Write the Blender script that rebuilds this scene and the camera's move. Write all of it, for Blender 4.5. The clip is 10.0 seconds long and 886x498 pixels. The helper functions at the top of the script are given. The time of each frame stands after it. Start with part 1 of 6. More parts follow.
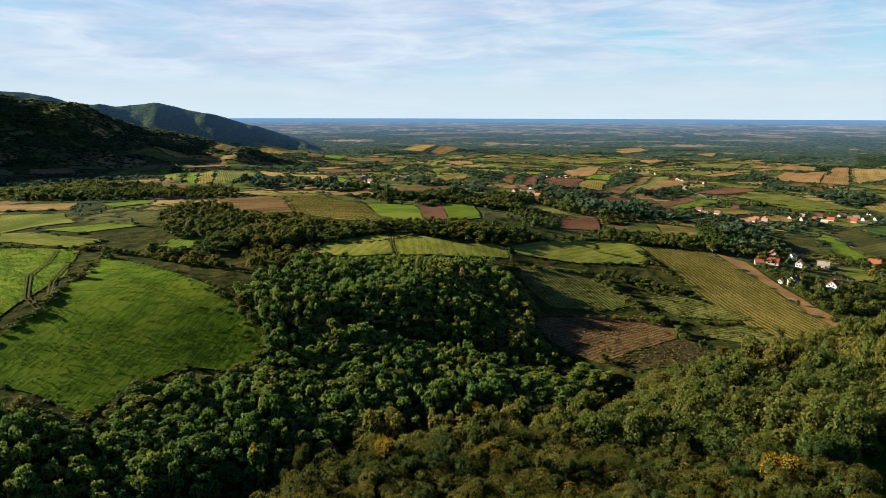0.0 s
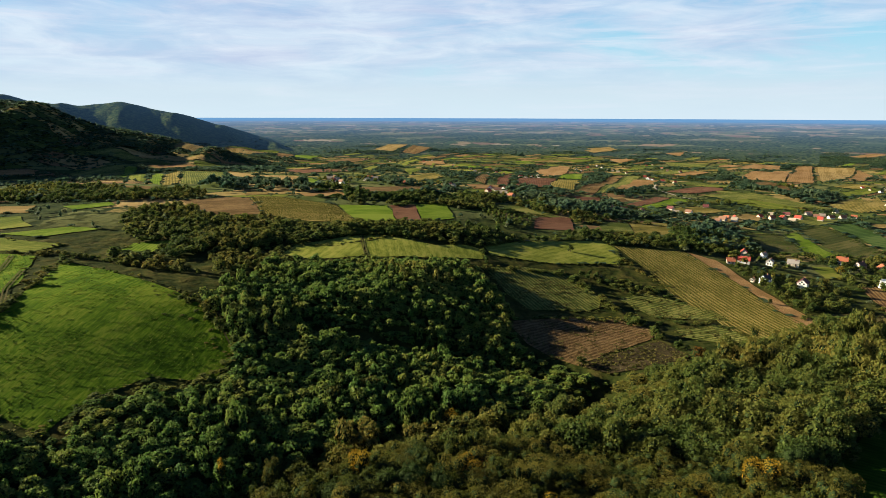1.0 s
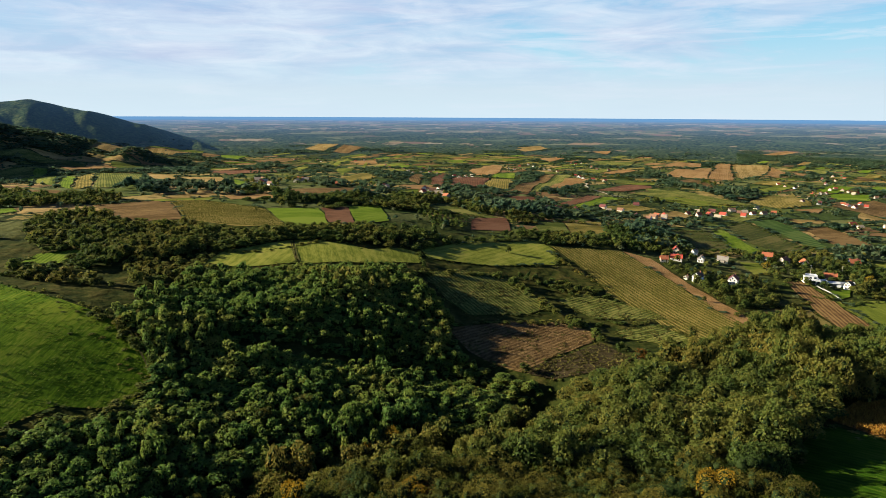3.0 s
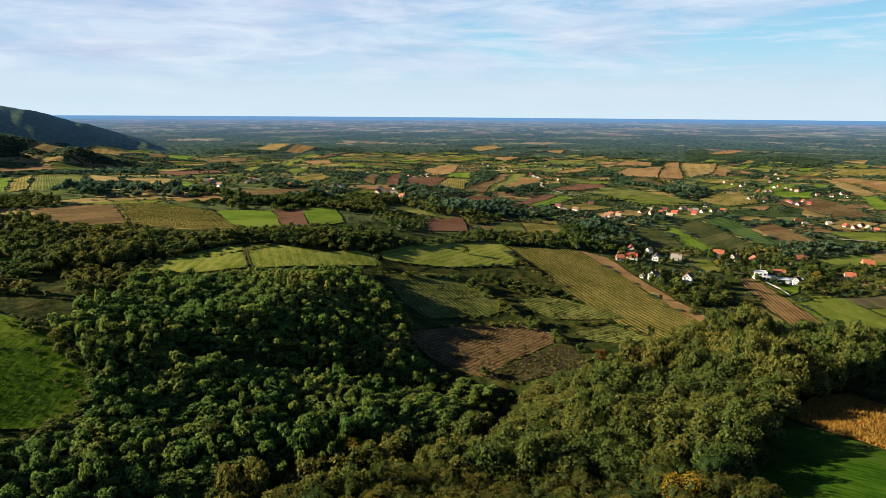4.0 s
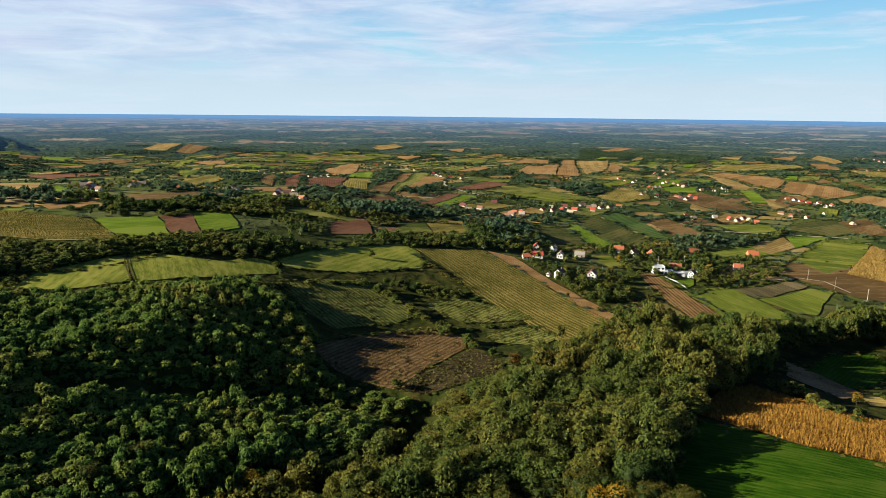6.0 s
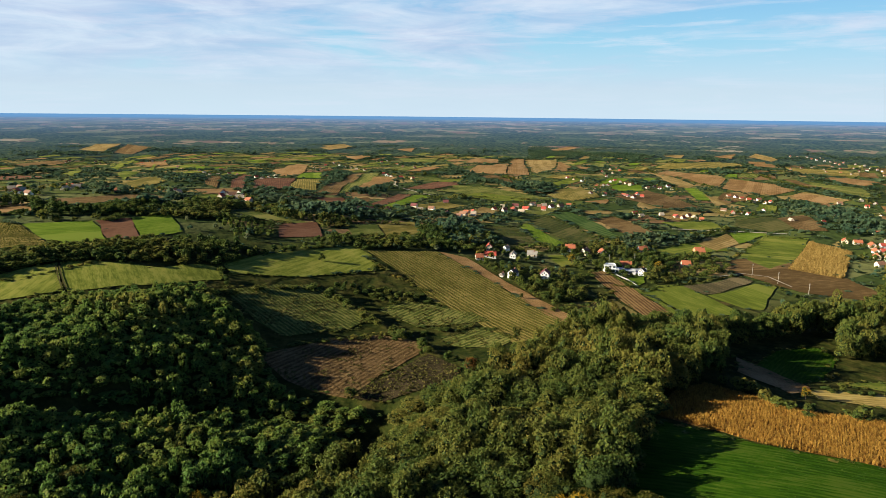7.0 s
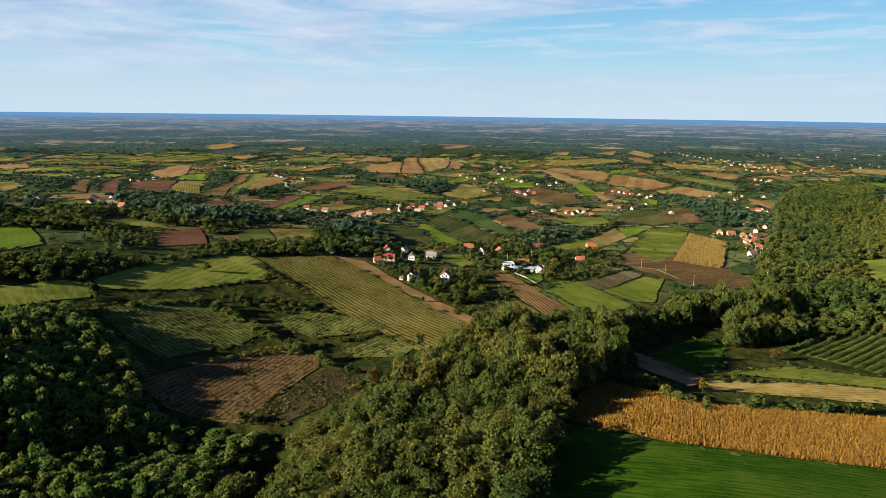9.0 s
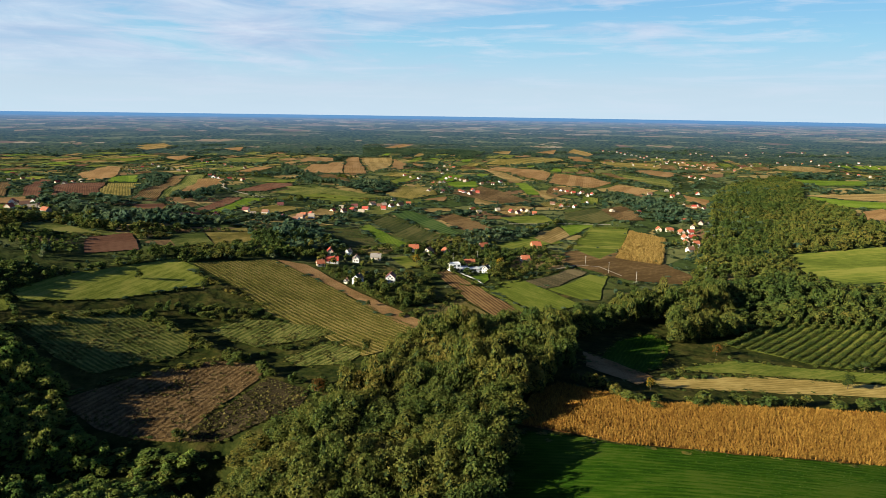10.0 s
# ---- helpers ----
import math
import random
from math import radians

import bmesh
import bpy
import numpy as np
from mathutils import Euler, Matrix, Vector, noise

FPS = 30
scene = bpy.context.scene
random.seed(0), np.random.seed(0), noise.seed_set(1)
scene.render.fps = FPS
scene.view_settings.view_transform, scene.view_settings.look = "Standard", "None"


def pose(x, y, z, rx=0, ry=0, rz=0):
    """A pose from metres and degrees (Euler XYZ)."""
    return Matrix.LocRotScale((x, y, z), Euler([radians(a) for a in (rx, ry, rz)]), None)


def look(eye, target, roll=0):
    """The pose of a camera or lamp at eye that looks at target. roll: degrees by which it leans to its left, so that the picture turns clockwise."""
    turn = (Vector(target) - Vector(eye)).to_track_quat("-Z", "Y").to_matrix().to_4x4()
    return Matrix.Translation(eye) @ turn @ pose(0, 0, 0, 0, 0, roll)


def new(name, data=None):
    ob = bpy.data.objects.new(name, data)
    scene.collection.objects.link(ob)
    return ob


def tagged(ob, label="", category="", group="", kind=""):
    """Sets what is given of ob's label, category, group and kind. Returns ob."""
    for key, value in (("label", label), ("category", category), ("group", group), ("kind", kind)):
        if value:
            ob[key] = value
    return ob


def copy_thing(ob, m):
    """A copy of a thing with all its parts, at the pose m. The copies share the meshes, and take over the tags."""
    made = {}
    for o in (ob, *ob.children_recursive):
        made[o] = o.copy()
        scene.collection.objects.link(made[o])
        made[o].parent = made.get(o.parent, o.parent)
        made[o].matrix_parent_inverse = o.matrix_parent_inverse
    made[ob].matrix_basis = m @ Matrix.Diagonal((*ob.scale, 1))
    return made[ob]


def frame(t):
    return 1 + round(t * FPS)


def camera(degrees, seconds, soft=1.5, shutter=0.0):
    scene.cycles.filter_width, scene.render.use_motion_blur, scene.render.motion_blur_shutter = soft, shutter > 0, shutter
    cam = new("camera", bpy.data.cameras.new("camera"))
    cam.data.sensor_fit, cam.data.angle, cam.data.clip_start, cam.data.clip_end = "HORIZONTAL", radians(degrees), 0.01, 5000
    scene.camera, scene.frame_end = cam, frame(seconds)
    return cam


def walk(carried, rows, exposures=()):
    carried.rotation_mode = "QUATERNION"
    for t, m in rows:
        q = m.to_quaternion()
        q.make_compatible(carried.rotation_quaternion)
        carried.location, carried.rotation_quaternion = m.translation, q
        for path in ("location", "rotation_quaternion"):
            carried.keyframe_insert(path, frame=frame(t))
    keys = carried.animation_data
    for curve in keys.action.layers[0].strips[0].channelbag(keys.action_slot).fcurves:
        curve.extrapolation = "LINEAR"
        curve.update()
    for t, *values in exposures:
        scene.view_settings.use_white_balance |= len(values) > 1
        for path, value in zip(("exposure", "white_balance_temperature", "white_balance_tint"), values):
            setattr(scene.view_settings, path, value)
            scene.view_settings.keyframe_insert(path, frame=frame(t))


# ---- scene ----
cam = camera(68.81, 10.0, 0.6)
PATH = [
    (0.0, look((0.66, 0.22, 274.88), (210.91, 956.35, 70.90), 0.13)),
    (0.5, look((1.12, 4.07, 274.75), (233.01, 955.14, 70.60), 0.17)),
    (1.0, look((1.66, 7.90, 274.67), (253.40, 953.87, 70.30), 0.18)),
    (1.5, look((2.15, 11.75, 274.64), (276.23, 951.43, 70.02), 0.21)),
    (2.0, look((2.88, 15.64, 274.53), (299.55, 948.50, 70.19), 0.25)),
    (2.5, look((3.63, 19.44, 274.58), (324.79, 944.06, 69.80), 0.28)),
    (4.0, look((6.52, 30.92, 274.57), (418.23, 918.72, 68.89), 0.40)),
    (4.5, look((7.66, 34.62, 274.53), (452.61, 906.20, 68.69), 0.47)),
    (5.0, look((9.21, 38.40, 274.60), (486.77, 892.46, 68.40), 0.51)),
    (5.5, look((10.80, 42.08, 274.55), (520.33, 877.42, 68.16), 0.54)),
    (7.0, look((16.45, 52.93, 274.24), (618.63, 824.18, 67.99), 0.60)),
    (7.5, look((18.64, 56.40, 274.18), (650.12, 803.79, 67.67), 0.61)),
    (8.0, look((20.73, 59.54, 274.26), (681.40, 781.18, 67.50), 0.64)),
    (8.5, look((22.96, 62.93, 274.16), (713.58, 756.00, 67.51), 0.70)),
    (9.0, look((25.24, 65.86, 274.28), (745.65, 727.82, 67.35), 0.73)),
    (9.5, look((27.84, 68.94, 274.07), (776.93, 698.35, 67.37), 0.78)),
    (10.0, look((30.50, 71.95, 274.13), (806.60, 667.69, 67.31), 0.83)),
]
walk(cam, PATH, [(0.0, 1.43, 6500, 10), (5.0, 1.41, 6380, 10), (10.0, 1.28, 6200, 10)])

# ---- world and sun ----
SUN_BEARING, SUN_HEIGHT = -62.0, 18.5
world = bpy.data.worlds.new("sky")
scene.world = world
world.use_nodes = True


def node(tree, kind, links=(), **values):
    n = tree.nodes.new(kind)
    for key, value in values.items():
        if key.startswith("in_"):
            n.inputs[int(key[3:])].default_value = value
    for slot, source in links:
        tree.links.new(source, n.inputs[slot])
    return n


def math_node(tree, op, a, b=0.5):
    n = tree.nodes.new("ShaderNodeMath")
    n.operation = op
    for slot, v in ((0, a), (1, b)):
        if isinstance(v, (int, float)):
            n.inputs[slot].default_value = v
        else:
            tree.links.new(v, n.inputs[slot])
    return n.outputs[0]


def mix_colour(tree, fac, a, b, blend="MIX"):
    n = tree.nodes.new("ShaderNodeMix")
    n.data_type, n.blend_type = "RGBA", blend
    for slot, v in ((0, fac), (6, a), (7, b)):
        if isinstance(v, (int, float)):
            n.inputs[slot].default_value = v
        elif isinstance(v, tuple):
            n.inputs[slot].default_value = (*v, 1) if len(v) == 3 else v
        else:
            tree.links.new(v, n.inputs[slot])
    return n.outputs[2]


def ramp(tree, fac, stops, constant=False):
    n = tree.nodes.new("ShaderNodeValToRGB")
    n.color_ramp.interpolation = "CONSTANT" if constant else "LINEAR"
    e = n.color_ramp.elements
    while len(e) < len(stops):
        e.new(0.5)
    for k, (pos, colour) in enumerate(stops):
        e[k].position = pos
        e[k].color = (*colour, 1)
    tree.links.new(fac, n.inputs[0])
    return n.outputs[0]


def build_sky():
    t = world.node_tree
    t.nodes.clear()
    out = t.nodes.new("ShaderNodeOutputWorld")
    sky = t.nodes.new("ShaderNodeTexSky")
    sky.sky_type, sky.sun_disc = "NISHITA", False
    sky.sun_elevation, sky.sun_rotation = radians(SUN_HEIGHT), radians(SUN_BEARING)
    sky.air_density, sky.dust_density, sky.ozone_density = 1.0, 0.6, 1.6
    coord = t.nodes.new("ShaderNodeTexCoord")
    cut = t.nodes.new("ShaderNodeSeparateXYZ")
    t.links.new(coord.outputs["Generated"], cut.inputs[0])
    # cloud sheets, drawn out along the horizon
    def sheet(scale, flat, shift, detail, rough=0.55):
        m = t.nodes.new("ShaderNodeMapping")
        m.inputs["Location"].default_value = (shift, 0.3 * shift, 0)
        m.inputs["Rotation"].default_value = (0.03, 0.05, 0)
        m.inputs["Scale"].default_value = (scale, scale, scale * flat)
        t.links.new(coord.outputs["Generated"], m.inputs[0])
        n = t.nodes.new("ShaderNodeTexNoise")
        n.inputs["Scale"].default_value, n.inputs["Detail"].default_value, n.inputs["Roughness"].default_value = 1.0, detail, rough
        n.inputs["Distortion"].default_value = 0.5
        t.links.new(m.outputs[0], n.inputs["Vector"])
        return n.outputs[0]
    def level(stops):
        return ramp(t, cut.outputs[2], [(z, (v, v, v)) for z, v in stops])
    a, b, c = sheet(2.6, 4.2, 3.1, 7), sheet(7.0, 6.0, 8.4, 8, 0.6), sheet(5.0, 11.0, 1.7, 8, 0.6)
    # the sheet lies thickest over the hills and breaks up away from them
    aim = t.nodes.new("ShaderNodeVectorMath")
    aim.operation = "DOT_PRODUCT"
    aim.inputs[1].default_value = (math.sin(radians(2)), math.cos(radians(2)), 0.12)
    t.links.new(coord.outputs["Generated"], aim.inputs[0])
    bias = math_node(t, "MULTIPLY", math_node(t, "SUBTRACT", aim.outputs["Value"], 0.78), 0.18)
    thick = math_node(t, "ADD", math_node(t, "ADD", math_node(t, "MULTIPLY", a, 0.72), math_node(t, "MULTIPLY", b, 0.28)), bias)
    cover = ramp(t, thick, ((0.43, (0, 0, 0)), (0.50, (0.6, 0.6, 0.6)), (0.60, (0.95, 0.95, 0.95))))
    thin = level(((0.03, 0.1), (0.075, 0.75), (0.24, 0.85), (0.36, 0.1)))
    wisps = ramp(t, c, ((0.50, (0, 0, 0)), (0.66, (0.75, 0.75, 0.75))))
    wispy = level(((0.03, 0.35), (0.10, 0.8), (0.16, 0.7), (0.3, 0.0)))
    fine = ramp(t, b, ((0.34, CLOUD_SHADE), (0.66, CLOUD_LIGHT)))
    base = mix_colour(t, 1.0, sky.outputs[0], SKY_TINT, "MULTIPLY")
    # pale air low over the horizon
    low = level(((0.0, 1.0), (0.06, 0.9), (0.2, 0.6), (0.34, 0.0)))
    air = ramp(t, cut.outputs[2], ((0.0, AIR), (0.035, AIR), (0.10, AIR_MID), (0.19, AIR_HIGH)))
    full = mix_colour(t, math_node(t, "MULTIPLY", low, 0.97), base, air)
    full = mix_colour(t, math_node(t, "MULTIPLY", wisps, wispy), full, CLOUD_LIGHT)
    full = mix_colour(t, math_node(t, "MULTIPLY", cover, thin), full, fine)
    back = t.nodes.new("ShaderNodeBackground")
    back.inputs[1].default_value = SKY_STRENGTH
    t.links.new(full, back.inputs[0])
    t.links.new(back.outputs[0], out.inputs[0])


SKY_TINT, SKY_STRENGTH = (0.13, 0.245, 0.53), 0.047
AIR, AIR_MID, AIR_HIGH = (5.5, 6.75, 7.5), (3.9, 6.9, 8.3), (2.6, 6.2, 9.2)
CLOUD_SHADE, CLOUD_LIGHT = (4.1, 4.7, 6.4), (6.3, 6.8, 7.6)
build_sky()
sun = new("sun", bpy.data.lights.new("sun", "SUN"))
sun.data.energy, sun.data.angle, sun.data.color = 5.0, radians(0.6), (1.0, 0.89, 0.66)
sb, sh = radians(SUN_BEARING), radians(SUN_HEIGHT)
toward = Vector((math.sin(sb) * math.cos(sh), math.cos(sb) * math.cos(sh), math.sin(sh)))
sun.matrix_world = look(toward * 800, (0, 0, 0))

# ---- land ----
# heights of the land on rings (metres from the middle) by bearing -50 to 90 degrees
RINGS = (
    (162, 156, 153, 154, 158, 164, 171, 177),
    (163, 157, 153, 153, 158, 164, 170, 176),
    (171, 161, 153, 152, 153, 162, 167, 168),
    (181, 171, 161, 152, 149, 159, 157, 154),
    (186, 185, 179, 176, 153, 146, 141, 138),
    (183, 190, 195, 191, 167, 142, 134, 146),
    (169, 182, 194, 190, 164, 141, 130, 160),
    (147, 157, 165, 164, 152, 139, 131, 166),
    (120, 123, 125, 125, 124, 121, 120, 142),
    (92, 92, 92, 92, 92, 93, 93, 93),
)
RING_0, RING_RATIO, BEARING_0, BEARING_STEP = 95.0, 1.45, -50.0, 20.0
PLAIN = ((2200, 100), (3000, 85), (3600, 105), (4200, 155), (4600, 198), (4900, 244), (5200, 250))
# west of -22 the near crest is unseen, raised to shade the land below
NEAR_CREST = ((-80, 520), (-50, 680), (-38, 660), (-32, 590), (-27, 465), (-22, 328), (-16, 293), (-12.6, 231), (-10.5, 211), (-6, 176), (-2, 138), (3, 90))
FAR_CREST = ((-50, 420), (-26, 384), (-20, 377), (-17, 332), (-14, 312), (-11, 322), (-6, 270), (-4, 216), (-1.5, 164), (3, 85))
# knolls: middle, height and spread
KNOLLS = ((-90, 345, 11, 95, 80), (40, 334, 8, 42, 34), (84, 372, 6, 36, 30))
# ravines: depth, half width and line
RAVINES = ((11, 13, ((-60, 180), (13, 212), (45, 234), (80, 231), (119, 238), (150, 262))), (7, 14, ((20, 330), (60, 318), (95, 308), (125, 290), (140, 268))))


def four(n, u):
    """Index and weight of the four control heights round the place u."""
    i = np.clip(np.floor(u).astype(int), 0, n - 2)
    t = np.clip(u - i, 0, 1)
    w = (-.5*t + t*t - .5*t**3, 1 - 2.5*t*t + 1.5*t**3, .5*t + 2*t*t - 1.5*t**3, -.5*t*t + .5*t**3)
    return [(np.clip(i + k - 1, 0, n - 1), w[k]) for k in range(4)]


def smooth(a, b, v):
    t = np.clip((v - a) / (b - a), 0, 1)
    return t * t * (3 - 2 * t)


def height(x, y):
    """The height of the land."""
    x, y = np.asarray(x, float), np.asarray(y, float)
    r, b = np.hypot(x, y), np.degrees(np.arctan2(x, y))
    table = np.array(RINGS, float)
    rows, cols = table.shape
    behind = np.where(b > 90, b - 90, np.where(b < -50, b + 270, 0)) / 220
    z = 0
    ahead = np.where(behind > 0, 90, b)
    for part, c in ((1 - smooth(0, 1, behind), ahead), (smooth(0, 1, behind), -50 + 0 * b)):
        s = 0
        for i, wi in four(rows, np.log(np.maximum(r, 1) / RING_0) / np.log(RING_RATIO)):
            for j, wj in four(cols, (c - BEARING_0) / BEARING_STEP):
                s = s + wi * wj * table[i, j]
        z = z + part * s
    far = np.interp(r, *zip(*PLAIN))
    k = smooth(1900, 2700, r)
    z = z * (1 - k) + far * k
    roll = 7 * np.sin(x / 173 + 1.3) * np.cos(y / 211 - .4) + 5 * np.sin((x + y) / 97 + .5) * np.cos((x - 2 * y) / 263)
    z = z + roll * smooth(700, 1300, r) * (1 - smooth(3000, 3600, r))
    for crest, foot, top, back in ((NEAR_CREST, 1700, 2330, 2900), (FAR_CREST, 2900, 3650, 4300)):
        spur = np.abs(np.sin(x / 75 + 0.9 * np.sin(y / 240) + y / 420)) + 0.5 * np.abs(np.sin(x / 31 - y / 190 + 1.1))
        mid = smooth(foot, foot + 300, r) * (1 - smooth(top - 60, back, r))
        c = np.interp(b, *zip(*crest)) - 30 * (spur - 0.6) * mid * smooth(top + 100, top - 250, r) + 9 * np.sin(x / 90) * np.cos(y / 130) * smooth(foot, top, r)
        z = np.maximum(z, z + (c - z) * smooth(foot, top, r) * (1 - smooth(top, back, r)) * smooth(8, -1, b) * smooth(-120, -60, b))
    for kx, ky, up, sx, sy in KNOLLS:
        z = z + up * np.exp(-((x - kx) / sx) ** 2 - ((y - ky) / sy) ** 2)
    for depth, wide, line in RAVINES:
        near = np.full(np.shape(z), 1e9)
        for (x0, y0), (x1, y1) in zip(line, line[1:]):
            t = np.clip(((x - x0) * (x1 - x0) + (y - y0) * (y1 - y0)) / ((x1 - x0) ** 2 + (y1 - y0) ** 2), 0, 1)
            near = np.minimum(near, np.hypot(x - x0 - t * (x1 - x0), y - y0 - t * (y1 - y0)))
        z = z - depth * np.exp(-(near / wide) ** 2)
    return z


# ---- materials ----
MATERIALS = {}


def surface(name, colours, grain=0.5, patch=0.03, rough=0.9, bump=0.4, rows=0.0, row_depth=0.5, leaf=0.0, random_by="", strips=0.0, coords="Object"):
    """A rough natural surface: colours from dark to light, by patches and grain, with rows along the thing's own x axis if wanted."""
    if name in MATERIALS:
        return MATERIALS[name]
    m = MATERIALS[name] = bpy.data.materials.new(name)
    m.use_nodes = True
    t = m.node_tree
    shader = t.nodes["Principled BSDF"]
    shader.inputs["Roughness"].default_value = rough
    shader.inputs["Specular IOR Level"].default_value = 0.08 if leaf else 0.02
    co = t.nodes.new("ShaderNodeTexCoord").outputs[coords]
    def noise_at(scale, detail, stretch=1.0):
        mp = t.nodes.new("ShaderNodeMapping")
        mp.inputs["Scale"].default_value = (scale * stretch, scale, scale)
        t.links.new(co, mp.inputs[0])
        n = t.nodes.new("ShaderNodeTexNoise")
        n.inputs["Scale"].default_value, n.inputs["Detail"].default_value = 1.0, detail
        n.inputs["Roughness"].default_value = 0.65
        t.links.new(mp.outputs[0], n.inputs["Vector"])
        return n.outputs[0]
    big, small = noise_at(patch, 5, 0.6), noise_at(grain * 2.2, 5, 0.12 if rows else 0.8)
    v = math_node(t, "ADD", math_node(t, "MULTIPLY", big, 0.5), math_node(t, "MULTIPLY", small, 0.5))
    if rows:
        mp = t.nodes.new("ShaderNodeMapping")
        mp.inputs["Scale"].default_value = (0.02, 1 / rows, 1)
        t.links.new(co, mp.inputs[0])
        w = t.nodes.new("ShaderNodeTexWave")
        w.bands_direction = "Y"
        w.inputs["Scale"].default_value, w.inputs["Distortion"].default_value = 0.314, 0.7
        w.inputs["Detail"].default_value = 1
        t.links.new(mp.outputs[0], w.inputs["Vector"])
        v = math_node(t, "ADD", v, math_node(t, "MULTIPLY", math_node(t, "SUBTRACT", w.outputs[1], 0.5), row_depth * 0.22))
    if strips:
        # neighbouring strips of one plot differ a little
        cut = t.nodes.new("ShaderNodeSeparateXYZ")
        t.links.new(co, cut.inputs[0])
        own = t.nodes.new("ShaderNodeObjectInfo").outputs["Random"]
        lane = math_node(t, "FLOOR", math_node(t, "ADD", math_node(t, "MULTIPLY", cut.outputs[1], 1 / strips), math_node(t, "MULTIPLY", own, 50.0)))
        white = t.nodes.new("ShaderNodeTexWhiteNoise")
        white.noise_dimensions = "1D"
        t.links.new(lane, white.inputs["W"])
        shift = math_node(t, "ADD", math_node(t, "MULTIPLY", white.outputs[0], 0.65), math_node(t, "MULTIPLY", own, 0.35))
        v = math_node(t, "ADD", v, math_node(t, "MULTIPLY", math_node(t, "SUBTRACT", shift, 0.5), 0.22))
    if random_by:
        if random_by == "object":
            one = t.nodes.new("ShaderNodeObjectInfo").outputs["Random"]
        else:
            at = t.nodes.new("ShaderNodeAttribute")
            at.attribute_name = random_by
            one = at.outputs["Fac"]
        isle = t.nodes.new("ShaderNodeNewGeometry").outputs["Random Per Island"]
        v = math_node(t, "ADD", math_node(t, "MULTIPLY", one, 0.8), math_node(t, "MULTIPLY", isle, 0.25))
        v = math_node(t, "ADD", v, math_node(t, "MULTIPLY", math_node(t, "SUBTRACT", small, 0.5), 0.3))
        stops = [(k / (len(colours) - 1), c) for k, c in enumerate(colours)]
    else:
        stops = [(0.41 + 0.18 * k / (len(colours) - 1), c) for k, c in enumerate(colours)]
    colour = ramp(t, v, stops)
    t.links.new(colour, shader.inputs["Base Color"])
    if bump:
        b = t.nodes.new("ShaderNodeBump")
        b.inputs["Strength"].default_value, b.inputs["Distance"].default_value = bump, 0.35
        t.links.new(small, b.inputs["Height"])
        t.links.new(b.outputs[0], shader.inputs["Normal"])
    if leaf:
        tr = t.nodes.new("ShaderNodeBsdfTranslucent")
        t.links.new(colour, tr.inputs[0])
        mx = t.nodes.new("ShaderNodeMixShader")
        mx.inputs[0].default_value = leaf
        t.links.new(shader.outputs[0], mx.inputs[1])
        t.links.new(tr.outputs[0], mx.inputs[2])
        t.links.new(mx.outputs[0], t.nodes["Material Output"].inputs[0])
    return m


def plain(name, colour, rough=0.7, metal=0.0, bump=0.15, vary=0.25, scale=1.5):
    """Painted, plastered or tiled surface with stains."""
    if name in MATERIALS:
        return MATERIALS[name]
    m = MATERIALS[name] = bpy.data.materials.new(name)
    m.use_nodes = True
    t = m.node_tree
    shader = t.nodes["Principled BSDF"]
    shader.inputs["Roughness"].default_value, shader.inputs["Metallic"].default_value = rough, metal
    co = t.nodes.new("ShaderNodeTexCoord").outputs["Object"]
    n = t.nodes.new("ShaderNodeTexNoise")
    n.inputs["Scale"].default_value, n.inputs["Detail"].default_value = scale, 6
    t.links.new(co, n.inputs["Vector"])
    dark = tuple(c * (1 - vary) for c in colour)
    light = tuple(min(1, c * (1 + vary * 0.6)) for c in colour)
    one = t.nodes.new("ShaderNodeObjectInfo").outputs["Random"]
    v = math_node(t, "ADD", math_node(t, "MULTIPLY", n.outputs[0], 0.7), math_node(t, "MULTIPLY", one, 0.3))
    t.links.new(ramp(t, v, ((0.3, dark), (0.75, light))), shader.inputs["Base Color"])
    b = t.nodes.new("ShaderNodeBump")
    b.inputs["Strength"].default_value = bump
    t.links.new(n.outputs[0], b.inputs["Height"])
    t.links.new(b.outputs[0], shader.inputs["Normal"])
    return m


